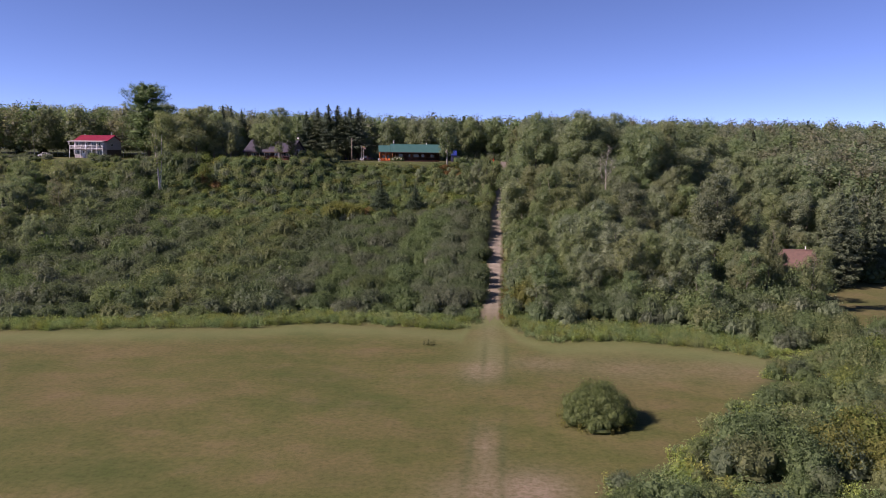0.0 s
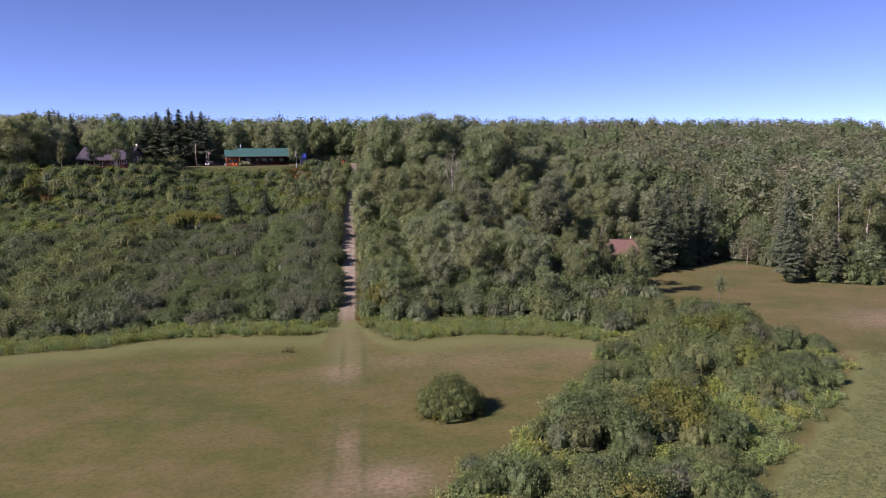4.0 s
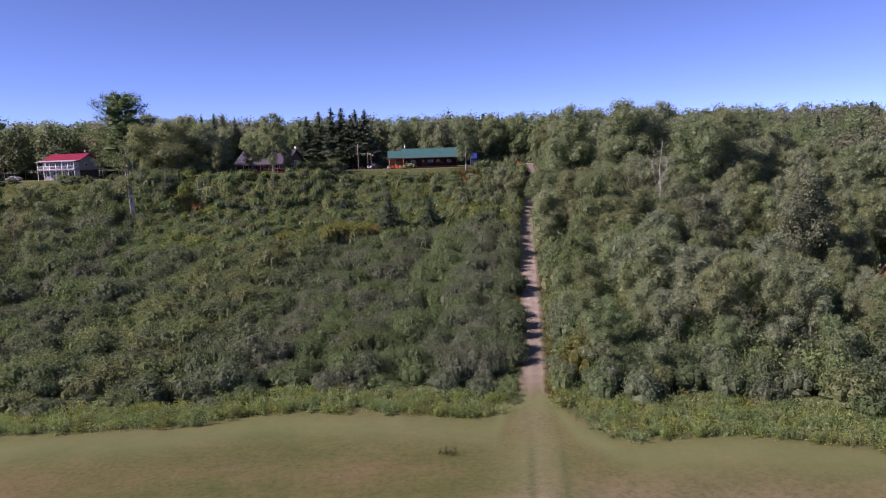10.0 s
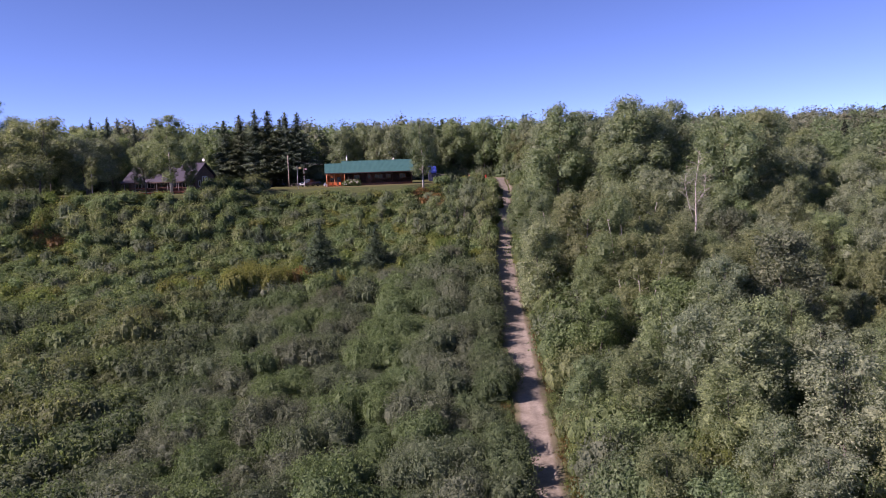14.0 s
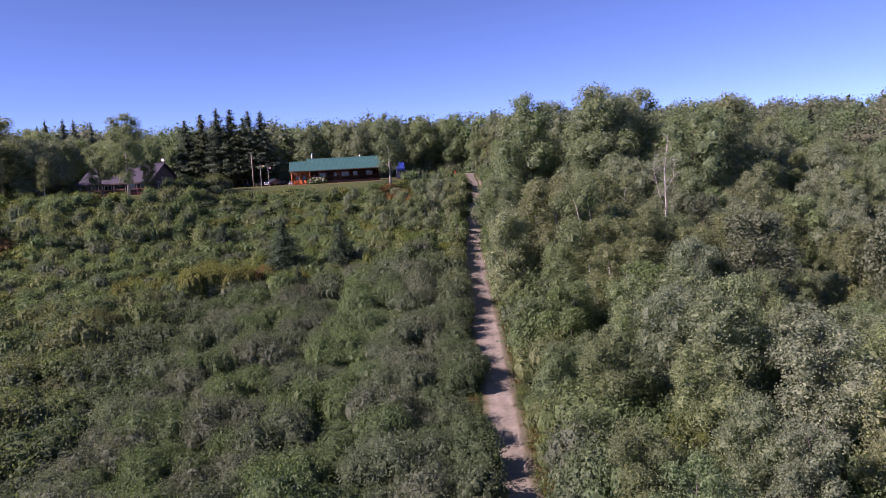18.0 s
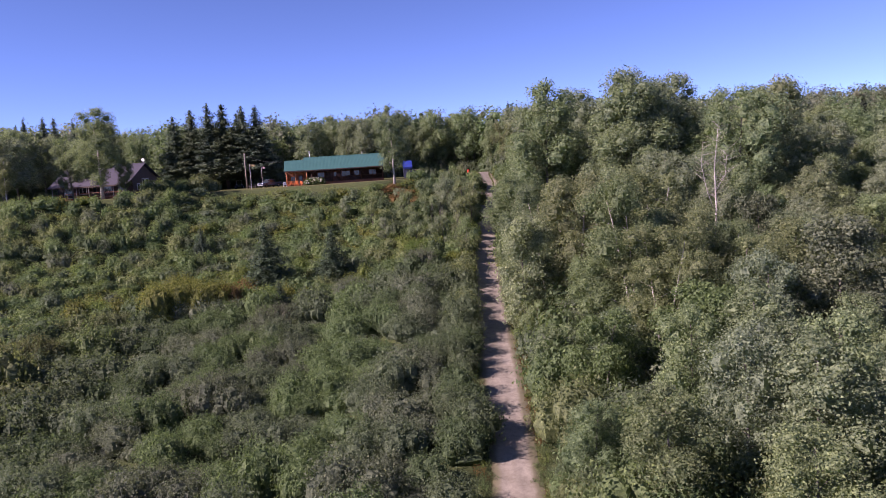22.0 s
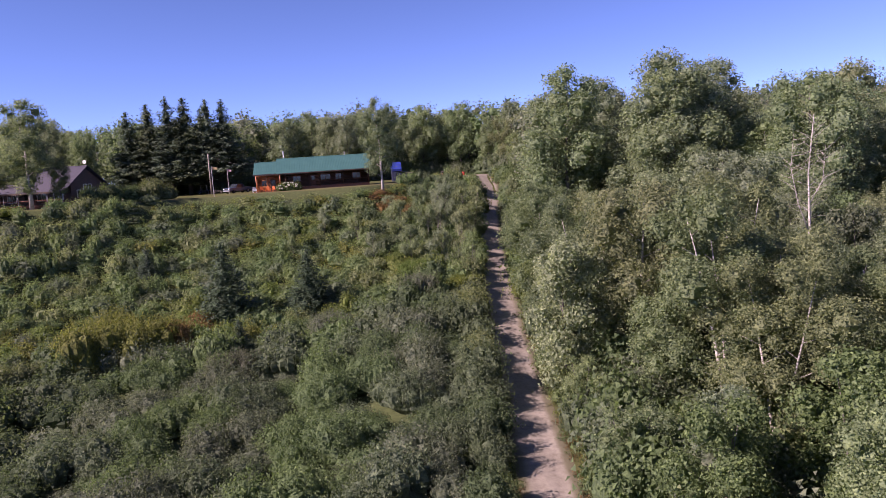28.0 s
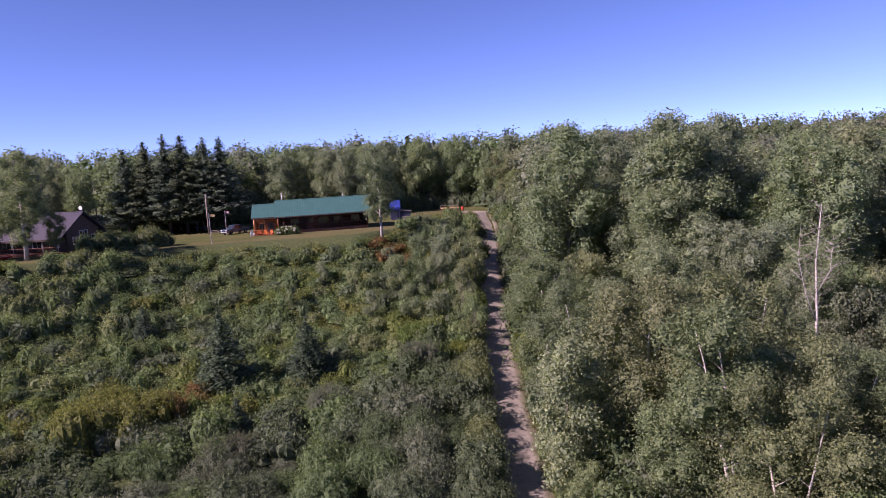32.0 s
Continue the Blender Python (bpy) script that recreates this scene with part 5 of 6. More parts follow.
# the lone bush in the field and a small tuft beside the track
def lone_bush():
    cloud = []
    for k in range(16):
        a, r = k * 2.4, 2.95 * math.sqrt((k + 0.3) / 16)
        h = 4.0 * (1 - 0.34 * (r / 3.1) ** 2) * rng.uniform(0.93, 1.05)
        c = SHRUB_NEAR[k % 7]
        v = c * [1.75, 1.75, h * 0.62] + [math.cos(a) * r * 0.92, math.sin(a) * r * 0.92, h * 0.38 * (1 - (r / 3.1) ** 2)]
        cloud.append(v)
    v = np.concatenate(cloud)
    heart = np.concatenate([heart_of(SHRUB_NEAR[k % 7]) for k in range(16)])
    tint = np.tile(np.array((0.114, 0.151, 0.056), dtype=np.float32), (len(v), 1))
    root = thing("round_bush", pose(15.0, 65.2, hz(15.0, 65.2) - 0.1), "round green willow bush alone on the mown field", "bush")
    stems = Geo()
    for k in range(7):
        a = k * 0.9
        stems.tube([(0.2 * math.cos(a), 0.2 * math.sin(a), -0.2), (0.7 * math.cos(a), 0.7 * math.sin(a), 1.2), (1.2 * math.cos(a), 1.2 * math.sin(a), 2.5)], [0.07, 0.05, 0.02], 5)
    part("stems", stems, M_BARK, root)
    part("crown", raw_mesh("crown", v, np.arange(len(v)).reshape(-1, 3), M_THICKET, tint, heart), M_THICKET, root)
    w = np.concatenate([WEEDS[k % 4] * [0.9, 0.9, 1.0] + [3.1 * math.cos(k * 0.7) , 3.1 * math.sin(k * 0.7), 0] for k in range(9)])
    part("goldenrod_fringe", raw_mesh("goldenrod_fringe", w, np.arange(len(w)).reshape(-1, 3), M_THICKET, np.tile(np.array((0.15, 0.15, 0.04), dtype=np.float32), (len(w), 1))), M_THICKET, root, "yellow goldenrod round the bush")


lone_bush()
tuft = WEEDS[0] * [1.1, 0.6, 0.8]
tagged(new("grass_tuft", raw_mesh("grass_tuft", tuft, np.arange(len(tuft)).reshape(-1, 3), M_THICKET, np.tile(np.array((0.08, 0.085, 0.035), dtype=np.float32), (len(tuft), 1)))), "small dark tuft of weeds on the mown field", "weeds").location = (-1.2, 91.6, hz(-1.2, 91.6) - 0.03)


# ---------------------------------------------------------------- houses
def gable_roof(root, x0, x1, yf, yb, z_eave, z_ridge, mat, thick=0.16, label="", name="roof"):
    ym = (yf + yb) / 2
    roof = part(name, Geo().poly([(x0, yf, z_eave), (x0, ym, z_ridge), (x0, yb, z_eave), (x0, yb, z_eave - thick), (x0, ym, z_ridge - thick), (x0, yf, z_eave - thick)], (x1 - x0, 0, 0)), mat, root, label)
    part("ridge_cap", Geo().poly([(x0 - 0.02, ym - 0.22, z_ridge - 0.08), (x0 - 0.02, ym, z_ridge + 0.05), (x0 - 0.02, ym + 0.22, z_ridge - 0.08)], (x1 - x0 + 0.04, 0, 0)), mat, roof)
    for yy in (yf, yb):
        part("fascia", Geo().box((x0 + 0.02, yy - 0.03, z_eave - thick - 0.16), (x1 - 0.02, yy + 0.03, z_eave - 0.05), 0.01), M_WOOD_DARK, roof)
    return roof


def log_wall(root, a, b, z0, z1, mat, name="log_wall", r=0.13):
    """Stacked round logs between two plan points, each a piece on a plank core."""
    a, b = Vector((*a, 0)), Vector((*b, 0))
    side = (b - a).normalized().cross(Vector((0, 0, 1))) * 0.07
    wall = part(name, Geo().poly([a + side + Vector((0, 0, z0)), b + side + Vector((0, 0, z0)), b + side + Vector((0, 0, z1)), a + side + Vector((0, 0, z1))], -2 * side), mat, root)
    n = max(1, int(round((z1 - z0) / (2 * r))))
    rad = (z1 - z0) / n * 0.52
    me = Geo().tube([a, b], [rad, rad], 8).mesh("log", True)
    for i in range(n):
        log = part("log", me, mat, wall)
        log.location.z = z0 + (i + 0.5) * (z1 - z0) / n
    return wall


def window(root, x, y, z, w, h, side="y", frame=None, mullion=True, out=-1):
    """A framed window set on a wall facing -y (side 'y') or +x (side 'x')."""
    frame = frame or M_WHITE

    def bx(u0, u1, v0, v1, d0, d1):
        if side == "y":
            return (x + u0, y + out * d1 if out < 0 else y + d0, z + v0), (x + u1, y + out * d0 if out < 0 else y + d1, z + v1)
        return (x + d0, y + u0, z + v0), (x + d1, y + u1, z + v1)
    g = Geo()
    t = 0.09
    for u0, u1, v0, v1 in ((-w / 2, w / 2, h - t, h), (-w / 2, w / 2, 0, t), (-w / 2, -w / 2 + t, t, h - t), (w / 2 - t, w / 2, t, h - t)):
        g.box(*bx(u0, u1, v0, v1, 0.0, 0.07), 0.01)
    win = part("window", g, frame, root, "framed window")
    half = w / 2 - t
    panes = ((-half, -0.03), (0.03, half)) if mullion else ((-half, half),)
    if mullion:
        part("mullion", Geo().box(*bx(-0.03, 0.03, t, h - t, 0.0, 0.06)), frame, win)
    for u0, u1 in panes:
        part("pane", Geo().box(*bx(u0, u1, t, h - t, 0.01, 0.03)), M_GLASS, win)
    return win


def door(root, x, y, z, w=0.95, h=2.05, mat=None):
    d = part("door", Geo().box((x - w / 2, y - 0.06, z), (x + w / 2, y, z + h), 0.015), mat or M_WOOD_DARK, root, "panelled entrance door")
    part("door_handle", Geo().tube([(x + w * 0.36, y - 0.06, z + 1.0), (x + w * 0.36, y - 0.13, z + 1.0)], [0.03, 0.03], 6), M_STEEL, d)
    part("pane", Geo().box((x - w * 0.28, y - 0.075, z + 1.1), (x + w * 0.28, y - 0.062, z + 1.85)), M_GLASS, d)


def railing(root, a, b, z, h=0.95, mat=None, gap=0.22, name="railing"):
    """A rail with balusters between two plan points at deck height z."""
    mat = mat or M_WOOD_RED
    a, b = Vector((*a, z)), Vector((*b, z))
    L = (b - a).length
    g = Geo()
    up = Vector((0, 0, 1))
    g.tube([a + up * h, b + up * h], [0.055, 0.055], 6)
    rail = part(name, g, mat, root)
    part("bottom_rail", Geo().tube([a + up * 0.12, b + up * 0.12], [0.04, 0.04], 6), mat, rail)
    n = int(L / gap)
    bal = Geo()
    for i in range(1, n):
        p = a + (b - a) * i / n
        bal.tube([p + up * 0.12, p + up * h], [0.018, 0.018], 4, cap=False)
    if n > 1:
        tagged(part("balusters", bal, mat, rail), kind="stuff")
    return rail


def post(root, x, y, z0, z1, r=0.09, mat=None, name="post"):
    return part(name, Geo().tube([(x, y, z0), (x, y, z1)], [r, r * 0.94], 8), mat or M_LOG, root, smooth=True)


def lodge():
    x0, y0 = -19.3, 250.6
    root = thing("log_lodge", pose(x0, y0, -2.62, 0, 0, 7.0), "long log lodge with a green metal roof and covered porch", "house")
    W, D = 16.4, 11.0
    foot = part("foundation", Geo().box((0.1, 0.35, -1.2), (W - 0.1, D - 0.5, 0.55), 0.03), M_STONE, root)
    # porch
    part("porch_floor", Geo().box((0.0, 0.25, 0.42), (W, 2.6, 0.56), 0.02), M_WOOD_RED, root, "red-brown plank porch floor")
    part("porch_skirt", Geo().box((0.02, 0.28, -0.4), (W - 0.02, 0.34, 0.44)), M_WOOD_RED, root, "red-brown boards below the porch")
    for x in (0.15, 1.15, 5.35, 7.3, 11.6, W - 0.15):
        post(root, x, 0.42, 0.56, 3.05, 0.10, M_LOG if x > 0.5 else M_LOG_WARM)
    part("porch_beam", Geo().tube([(0, 0.42, 3.0), (W, 0.42, 3.0)], [0.12, 0.12], 8), M_LOG, root, smooth=True)
    railing(root, (1.2, 0.42), (W - 0.2, 0.42), 0.56, 0.95, M_LOG, 0.25)
    for x in (2.2, 4.2, 6.3, 9.4, 13.8):
        part("rafter", Geo().tube([(x, 0.0, 3.0), (x, 2.6, 4.2)], [0.07, 0.07], 6), M_LOG, root)
    # walls
    log_wall(root, (0, 2.7), (W, 2.7), 0.55, 4.1, M_LOG)
    log_wall(root, (0, D - 0.6), (W, D - 0.6), 0.55, 3.3, M_LOG)
    for x in (0.0, W):
        log_wall(root, (x, 0.9 if x else 2.7), (x, D - 0.6), 0.55, 3.2, M_LOG)
        ym = D / 2 - 0.25
        part("gable", Geo().poly([(x - 0.08, 0.6, 3.1), (x - 0.08, ym, 5.65), (x - 0.08, D - 0.9, 3.1)], (0.16, 0, 0)), M_LOG, root)
    for x, w in ((3.1, 1.5), (8.4, 1.9), (10.8, 1.2), (14.2, 1.6)):
        window(root, x, 2.56, 1.35, w, 1.25, frame=M_WOOD_RED)
    door(root, 6.1, 2.56, 0.56, mat=M_WOOD_RED)
    window(root, W + 0.14, 5.2, 1.4, 1.2, 1.2, side="x")
    gable_roof(root, -0.45, W + 0.55, -0.55, D + 0.05, 3.22, 5.98, M_GREEN_ROOF, 0.14, "green ribbed metal roof")
    # lower wing with its own roof
    log_wall(root, (-4.0, 1.9), (-0.1, 1.9), 0.2, 3.1, M_LOG_WARM, "wing_wall")
    log_wall(root, (-4.0, 1.9), (-4.0, 9.2), 0.2, 3.1, M_LOG_WARM, "wing_wall")
    log_wall(root, (-4.0, 9.2), (-0.1, 9.2), 0.2, 3.1, M_LOG, "wing_wall")
    part("wing_gable", Geo().poly([(-4.08, 1.2, 3.05), (-4.08, 5.3, 5.15), (-4.08, 9.4, 3.05)], (0.16, 0, 0)), M_LOG_WARM, root)
    gable_roof(root, -4.55, -0.47, 0.25, 10.4, 3.28, 5.50, M_GREEN_ROOF, 0.14, "lower green metal roof", "wing_roof")
    for x in (-4.1, -2.2):
        post(root, x, 0.7, -0.1, 3.1, 0.13, M_LOG_WARM, "wing_post")
    for z in np.arange(0.1, 3.0, 0.27):
        part("corner_log", Geo().tube([(-4.0, 1.25, z), (-4.0, 1.95, z)], [0.125, 0.125], 8), M_LOG_WARM, root, smooth=True)
    part("wing_deck", Geo().box((-4.6, -0.4, -0.15), (0.3, 1.9, 0.12), 0.02), M_WOOD_RED, root)
    railing(root, (-4.2, -0.3), (-1.6, -0.3), 0.12, 0.9, M_LOG_WARM, 0.2)
    door(root, -1.2, 1.74, 0.14, mat=M_WOOD_DARK)
    window(root, -2.8, 1.76, 1.0, 1.0, 1.1, frame=M_LOG_WARM)
    pipe = part("stove_pipe", Geo().tube([(0.9, 6.4, 4.9), (0.9, 6.4, 7.2)], [0.12, 0.12], 10), M_STEEL, root, "steel stove pipe", True)
    part("cowl", Geo().tube([(0.9, 6.4, 7.15), (0.9, 6.4, 7.3), (0.9, 6.4, 7.4)], [0.19, 0.19, 0.05], 10), M_STEEL, pipe)
    pipe = part("vent_pipe", Geo().tube([(12.4, 6.2, 5.2), (12.4, 6.2, 6.6)], [0.07, 0.07], 8), M_STEEL, root, "", True)
    part("porch_lamp", Geo().tube([(W - 0.5, 2.5, 2.5), (W - 0.5, 2.5, 2.7)], [0.09, 0.06], 8), M_WHITE, root)
    part("gutter", Geo().tube([(-0.45, -0.62, 3.05), (W + 0.55, -0.62, 3.05)], [0.06, 0.06], 6), M_WOOD_DARK, root)
    return root


def grey_house():
    # origin: the right-hand end of the front wall
    root = thing("grey_roof_house", pose(-50.6, 237.5, -2.75, 0, 0, -11), "dark wooden house with a grey shingle roof and veranda", "house")
    L, D = 16.0, 8.6
    part("foundation", Geo().box((-L, 0.1, -1.5), (-0.1, D - 0.1, 0.6), 0.03), M_WOOD_RED, root, "red-stained base boards")
    part("wall", Geo().box((-L, 0, 0.6), (0, 0.16, 3.9)), M_WOOD_DARK, root)
    part("wall", Geo().box((-L, D - 0.16, 0.6), (0, D, 3.9)), M_WOOD_DARK, root)
    for x in (-L, 0):
        part("gable_wall", Geo().poly([(x - 0.08, 0, 0.6), (x - 0.08, 0, 3.9), (x - 0.08, D / 2, 6.35), (x - 0.08, D, 3.9), (x - 0.08, D, 0.6)], (0.16, 0, 0)), M_WOOD_DARK, root)
    gable_roof(root, -L - 0.5, 0.55, -2.3, D + 2.3, 2.85, 6.75, M_GREY_ROOF, 0.16, "purple-grey shingle roof")
    part("veranda_floor", Geo().box((-L, -2.1, 0.45), (0, -0.02, 0.6), 0.02), M_WOOD_RED, root)
    part("veranda_skirt", Geo().box((-L, -2.12, -1.2), (0, -2.06, 0.46)), M_WOOD_RED, root, "red-stained boards below the veranda")
    for i in range(7):
        post(root, -0.2 - i * (L - 0.4) / 6, -1.95, 0.6, 2.9, 0.08, M_SIDING)
    railing(root, (-L + 0.2, -1.95), (-0.2, -1.95), 0.6, 0.9, M_WOOD_RED, 0.25)
    for x in (-2.2, -5.2, -10.6, -13.6):
        window(root, x, -0.01, 1.3, 1.7, 1.3)
    door(root, -8.0, -0.01, 0.62)
    for y, z, h in ((1.9, 1.5, 1.3), (3.7, 1.5, 2.2), (5.0, 1.5, 2.2), (6.9, 1.5, 1.3)):
        window(root, 0.085, y, z, 1.0, h, side="x", mullion=False)
    dish = part("satellite_dish", Geo().tube([(0.2, D / 2, 6.75), (0.2, D / 2, 7.3)], [0.03, 0.03], 6), M_STEEL, root)
    part("reflector", Geo().tube([(0.2, D / 2 - 0.14, 7.35), (0.2, D / 2 - 0.06, 7.35), (0.2, D / 2 - 0.02, 7.35)], [0.34, 0.26, 0.05], 12), M_WHITE, dish, "white dish")
    part("chimney", Geo().box((-9.2, D / 2 + 0.8, 5.6), (-8.6, D / 2 + 1.4, 7.3), 0.02), M_STONE, root)
    return root


def red_house():
    # origin: the front right corner; two storeys to the valley, deck along the upper one
    gz = hz(-114, 231)
    root = thing("red_roof_house", pose(-109.0, 232.6, -1.9, 0, 0, -6), "pale two-storey house with a bright red metal roof and deck", "house")
    L, D = 10.8, 8.4
    part("foundation", Geo().box((-L - 0.1, -0.1, -3.4), (0.1, D + 0.1, -0.3), 0.03), M_STONE, root)
    part("lower_wall", Geo().box((-L, 0, -0.4), (0, D, 2.2)), M_SIDING, root)
    part("upper_wall", Geo().box((-L, 0.004, 2.2), (0, D, 4.75)), M_SIDING, root)
    for x in (-L, 0):
        part("gable", Geo().poly([(x - 0.06, 0.2, 4.7), (x - 0.06, D / 2, 6.3), (x - 0.06, D - 0.2, 4.7)], (0.12, 0, 0)), M_SIDING, root)
    part("basement_side", Geo().box((0.004, 0.2, -0.4), (0.05, D - 0.1, 2.0)), M_WOOD_DARK, root, "dark boarded side of the lower storey")
    gable_roof(root, -L - 0.4, 0.6, -0.5, D + 0.5, 4.70, 6.65, M_RED_ROOF, 0.14, "bright red metal roof")
    # deck with its own lean-to roof
    part("deck_floor", Geo().box((-L - 0.5, -2.4, 2.05), (0.1, -0.01, 2.22), 0.02), M_SIDING, root)
    part("deck_roof", Geo().poly([(-L - 0.7, -2.8, 4.55), (-L - 0.7, -0.45, 4.85), (-L - 0.7, -0.45, 4.72), (-L - 0.7, -2.8, 4.42)], (L + 1.1, 0, 0)), M_SIDING, root, "grey lean-to roof over the deck")
    for i in range(7):
        x = -L - 0.4 + i * (L + 0.4) / 6
        post(root, x, -2.3, -2.6, 4.5, 0.08, M_WHITE)
    railing(root, (-L - 0.4, -2.3), (0.0, -2.3), 2.22, 1.0, M_WHITE, 0.16)
    railing(root, (-L - 0.4, -2.3), (-L - 0.4, -0.1), 2.22, 1.0, M_WHITE, 0.16)
    for x in (-1.8, -4.2, -9.4):
        window(root, x, -0.01, 3.0, 1.9, 1.35)
    door(root, -6.8, -0.01, 2.24, mat=M_WHITE)
    for x in (-2.4, -5.6, -10.2):
        window(root, x, -0.01, 0.3, 1.9, 1.5)
    door(root, -7.9, -0.01, -0.3, mat=M_WHITE)
    window(root, 0.02, 3.0, 3.0, 1.1, 1.0, side="x")
    post(root, -1.2, D / 2 + 0.8, 5.8, 7.6, 0.10, M_STEEL, "flue")
    post(root, -L + 1.0, D / 2, 6.4, 7.1, 0.12, M_STEEL, "vent")
    return root


def brown_hut():
    root = thing("brown_hut", pose(67.0, 146.2, hz(71, 148) - 0.05, 0, 0, -8), "small brown hut with a shingle roof behind the trees", "hut")
    W, D = 7.4, 6.0
    part("wall", Geo().box((0, 0, -0.5), (W, D, 3.1)), M_WOOD_RED, root)
    for x in (0, W):
        part("gable", Geo().poly([(x - 0.05, 0.1, 3.0), (x - 0.05, D / 2, 5.7), (x - 0.05, D - 0.1, 3.0)], (0.1, 0, 0)), M_WOOD_RED, root)
    gable_roof(root, -0.5, W + 0.5, -0.6, D + 0.6, 2.95, 6.1, M_BROWN_ROOF, 0.14, "brown shingle roof")
    window(root, 2.0, -0.01, 1.1, 1.1, 1.1)
    door(root, 4.4, -0.01, 0.05)
    post(root, W - 1.0, D / 2 + 0.6, 5.2, 6.7, 0.1, M_STEEL, "flue")
    return root


lodge()
grey_house()
red_house()
brown_hut()


# ---------------------------------------------------------------- yard things
def wheel(root, x, y, z, r=0.36, w=0.22, axis_y=True):
    a, b = ((x, y - w / 2, z), (x, y + w / 2, z)) if axis_y else ((x - w / 2, y, z), (x + w / 2, y, z))
    wh = part("wheel", Geo().tube([a, (a[0] * 0.9 + b[0] * 0.1, a[1] * 0.9 + b[1] * 0.1, z), (a[0] * 0.1 + b[0] * 0.9, a[1] * 0.1 + b[1] * 0.9, z), b], [r * 0.9, r, r, r * 0.9], 14), M_RUBBER, root, smooth=True)
    part("rim", Geo().tube([(a[0], a[1], z), (b[0], b[1], z)], [r * 0.58, r * 0.58], 10), M_STEEL, wh)


def car_body(profile, half):
    """A body from a side profile (x, z), drawn in towards the roof."""
    g = Geo()
    n = len(profile)
    zmax = max(z for _, z in profile)
    for side in (-1, 1):
        for x, z in profile:
            inset = 0.16 * max(0, (z - 0.95) / (zmax - 0.95)) if zmax > 0.95 else 0
            g.v.append((x, side * (half - inset), z))
    g.f.append(tuple(range(n - 1, -1, -1)))
    g.f.append(tuple(range(n, 2 * n)))
    for i in range(n):
        j = (i + 1) % n
        g.f.append((i, j, n + j, n + i))
    return g


def pickup(x, y, turn):
    root = thing("pickup_truck", pose(x, y, hz(x, y), 0, 0, turn), "pale blue-grey pickup truck parked beside the lodge", "truck")
    prof = [(-2.7, 0.45), (-2.72, 1.05), (-0.95, 1.08), (-0.75, 1.72), (0.65, 1.74), (1.25, 1.12), (2.55, 1.0), (2.72, 0.75), (2.7, 0.42)]
    body = part("body", car_body(prof, 0.95), M_CAR_BLUE, root)
    part("bed", Geo().box((-2.55, -0.78, 1.06), (-1.1, 0.78, 1.10)), M_CAR_BLACK, root, "dark open load bed")
    part("windscreen", Geo().poly([(0.74, -0.74, 1.70), (0.74, 0.74, 1.70), (1.26, 0.82, 1.16), (1.26, -0.82, 1.16)], (0.03, 0, 0.03)), M_GLASS, root)
    for s in (-1, 1):
        part("side_window", Geo().poly([(-0.7, s * 0.86, 1.14), (0.95, s * 0.86, 1.14), (0.55, s * 0.80, 1.66), (-0.62, s * 0.80, 1.66)], (0, s * 0.07, 0)), M_GLASS, root)
        part("headlight", Geo().box((2.60, s * 0.72 - 0.16, 0.76), (2.73, s * 0.72 + 0.16, 0.94), 0.02), M_WHITE, root)
        part("mirror", Geo().box((0.85, s * 1.02 - 0.08, 1.12), (0.98, s * 1.02 + 0.08, 1.32), 0.02), M_CAR_BLACK, root)
        for wx in (-1.75, 1.75):
            wheel(root, wx, s * 0.86, 0.38, 0.38, 0.24)
    part("bumper", Geo().box((2.66, -0.88, 0.40), (2.80, 0.88, 0.60), 0.03), M_STEEL, root)
    part("grille", Geo().box((2.66, -0.5, 0.66), (2.76, 0.5, 0.92), 0.02), M_CAR_BLACK, root)


def utility_cart(x, y, turn):
    root = thing("utility_cart", pose(x, y, hz(x, y), 0, 0, turn), "small utility cart with a pale canopy on the grass", "cart")
    part("body", Geo().poly([(-1.3, -0.6, 0.4), (-1.3, -0.6, 0.85), (-0.4, -0.6, 0.85), (-0.3, -0.6, 0.55), (0.45, -0.6, 0.55), (0.6, -0.6, 0.95), (1.25, -0.6, 0.8), (1.3, -0.6, 0.4)], (0, 1.2, 0)), M_CAR_BLACK, root)
    part("seat", Geo().box((-0.45, -0.52, 0.78), (0.05, 0.52, 0.95), 0.05), M_CAR_BLACK, root)
    part("backrest", Geo().box((-0.50, -0.52, 0.95), (-0.36, 0.52, 1.40), 0.04), M_CAR_BLACK, root)
    part("canopy", Geo().box((-0.65, -0.68, 1.88), (0.85, 0.68, 1.97), 0.03), M_WHITE, root, "pale canopy")
    for px, py in ((-0.55, -0.6), (-0.55, 0.6), (0.7, -0.6), (0.7, 0.6)):
        part("canopy_post", Geo().tube([(px, py, 0.8), (px * 0.95, py, 1.9)], [0.03, 0.03], 6), M_STEEL, root)
    for wx in (-0.85, 0.9):
        for s in (-1, 1):
            wheel(root, wx, s * 0.62, 0.31, 0.31, 0.22)
    part("steering_wheel", Geo().tube([(0.40, -0.3, 1.02), (0.36, -0.3, 1.06)], [0.17, 0.17], 10), M_CAR_BLACK, root)


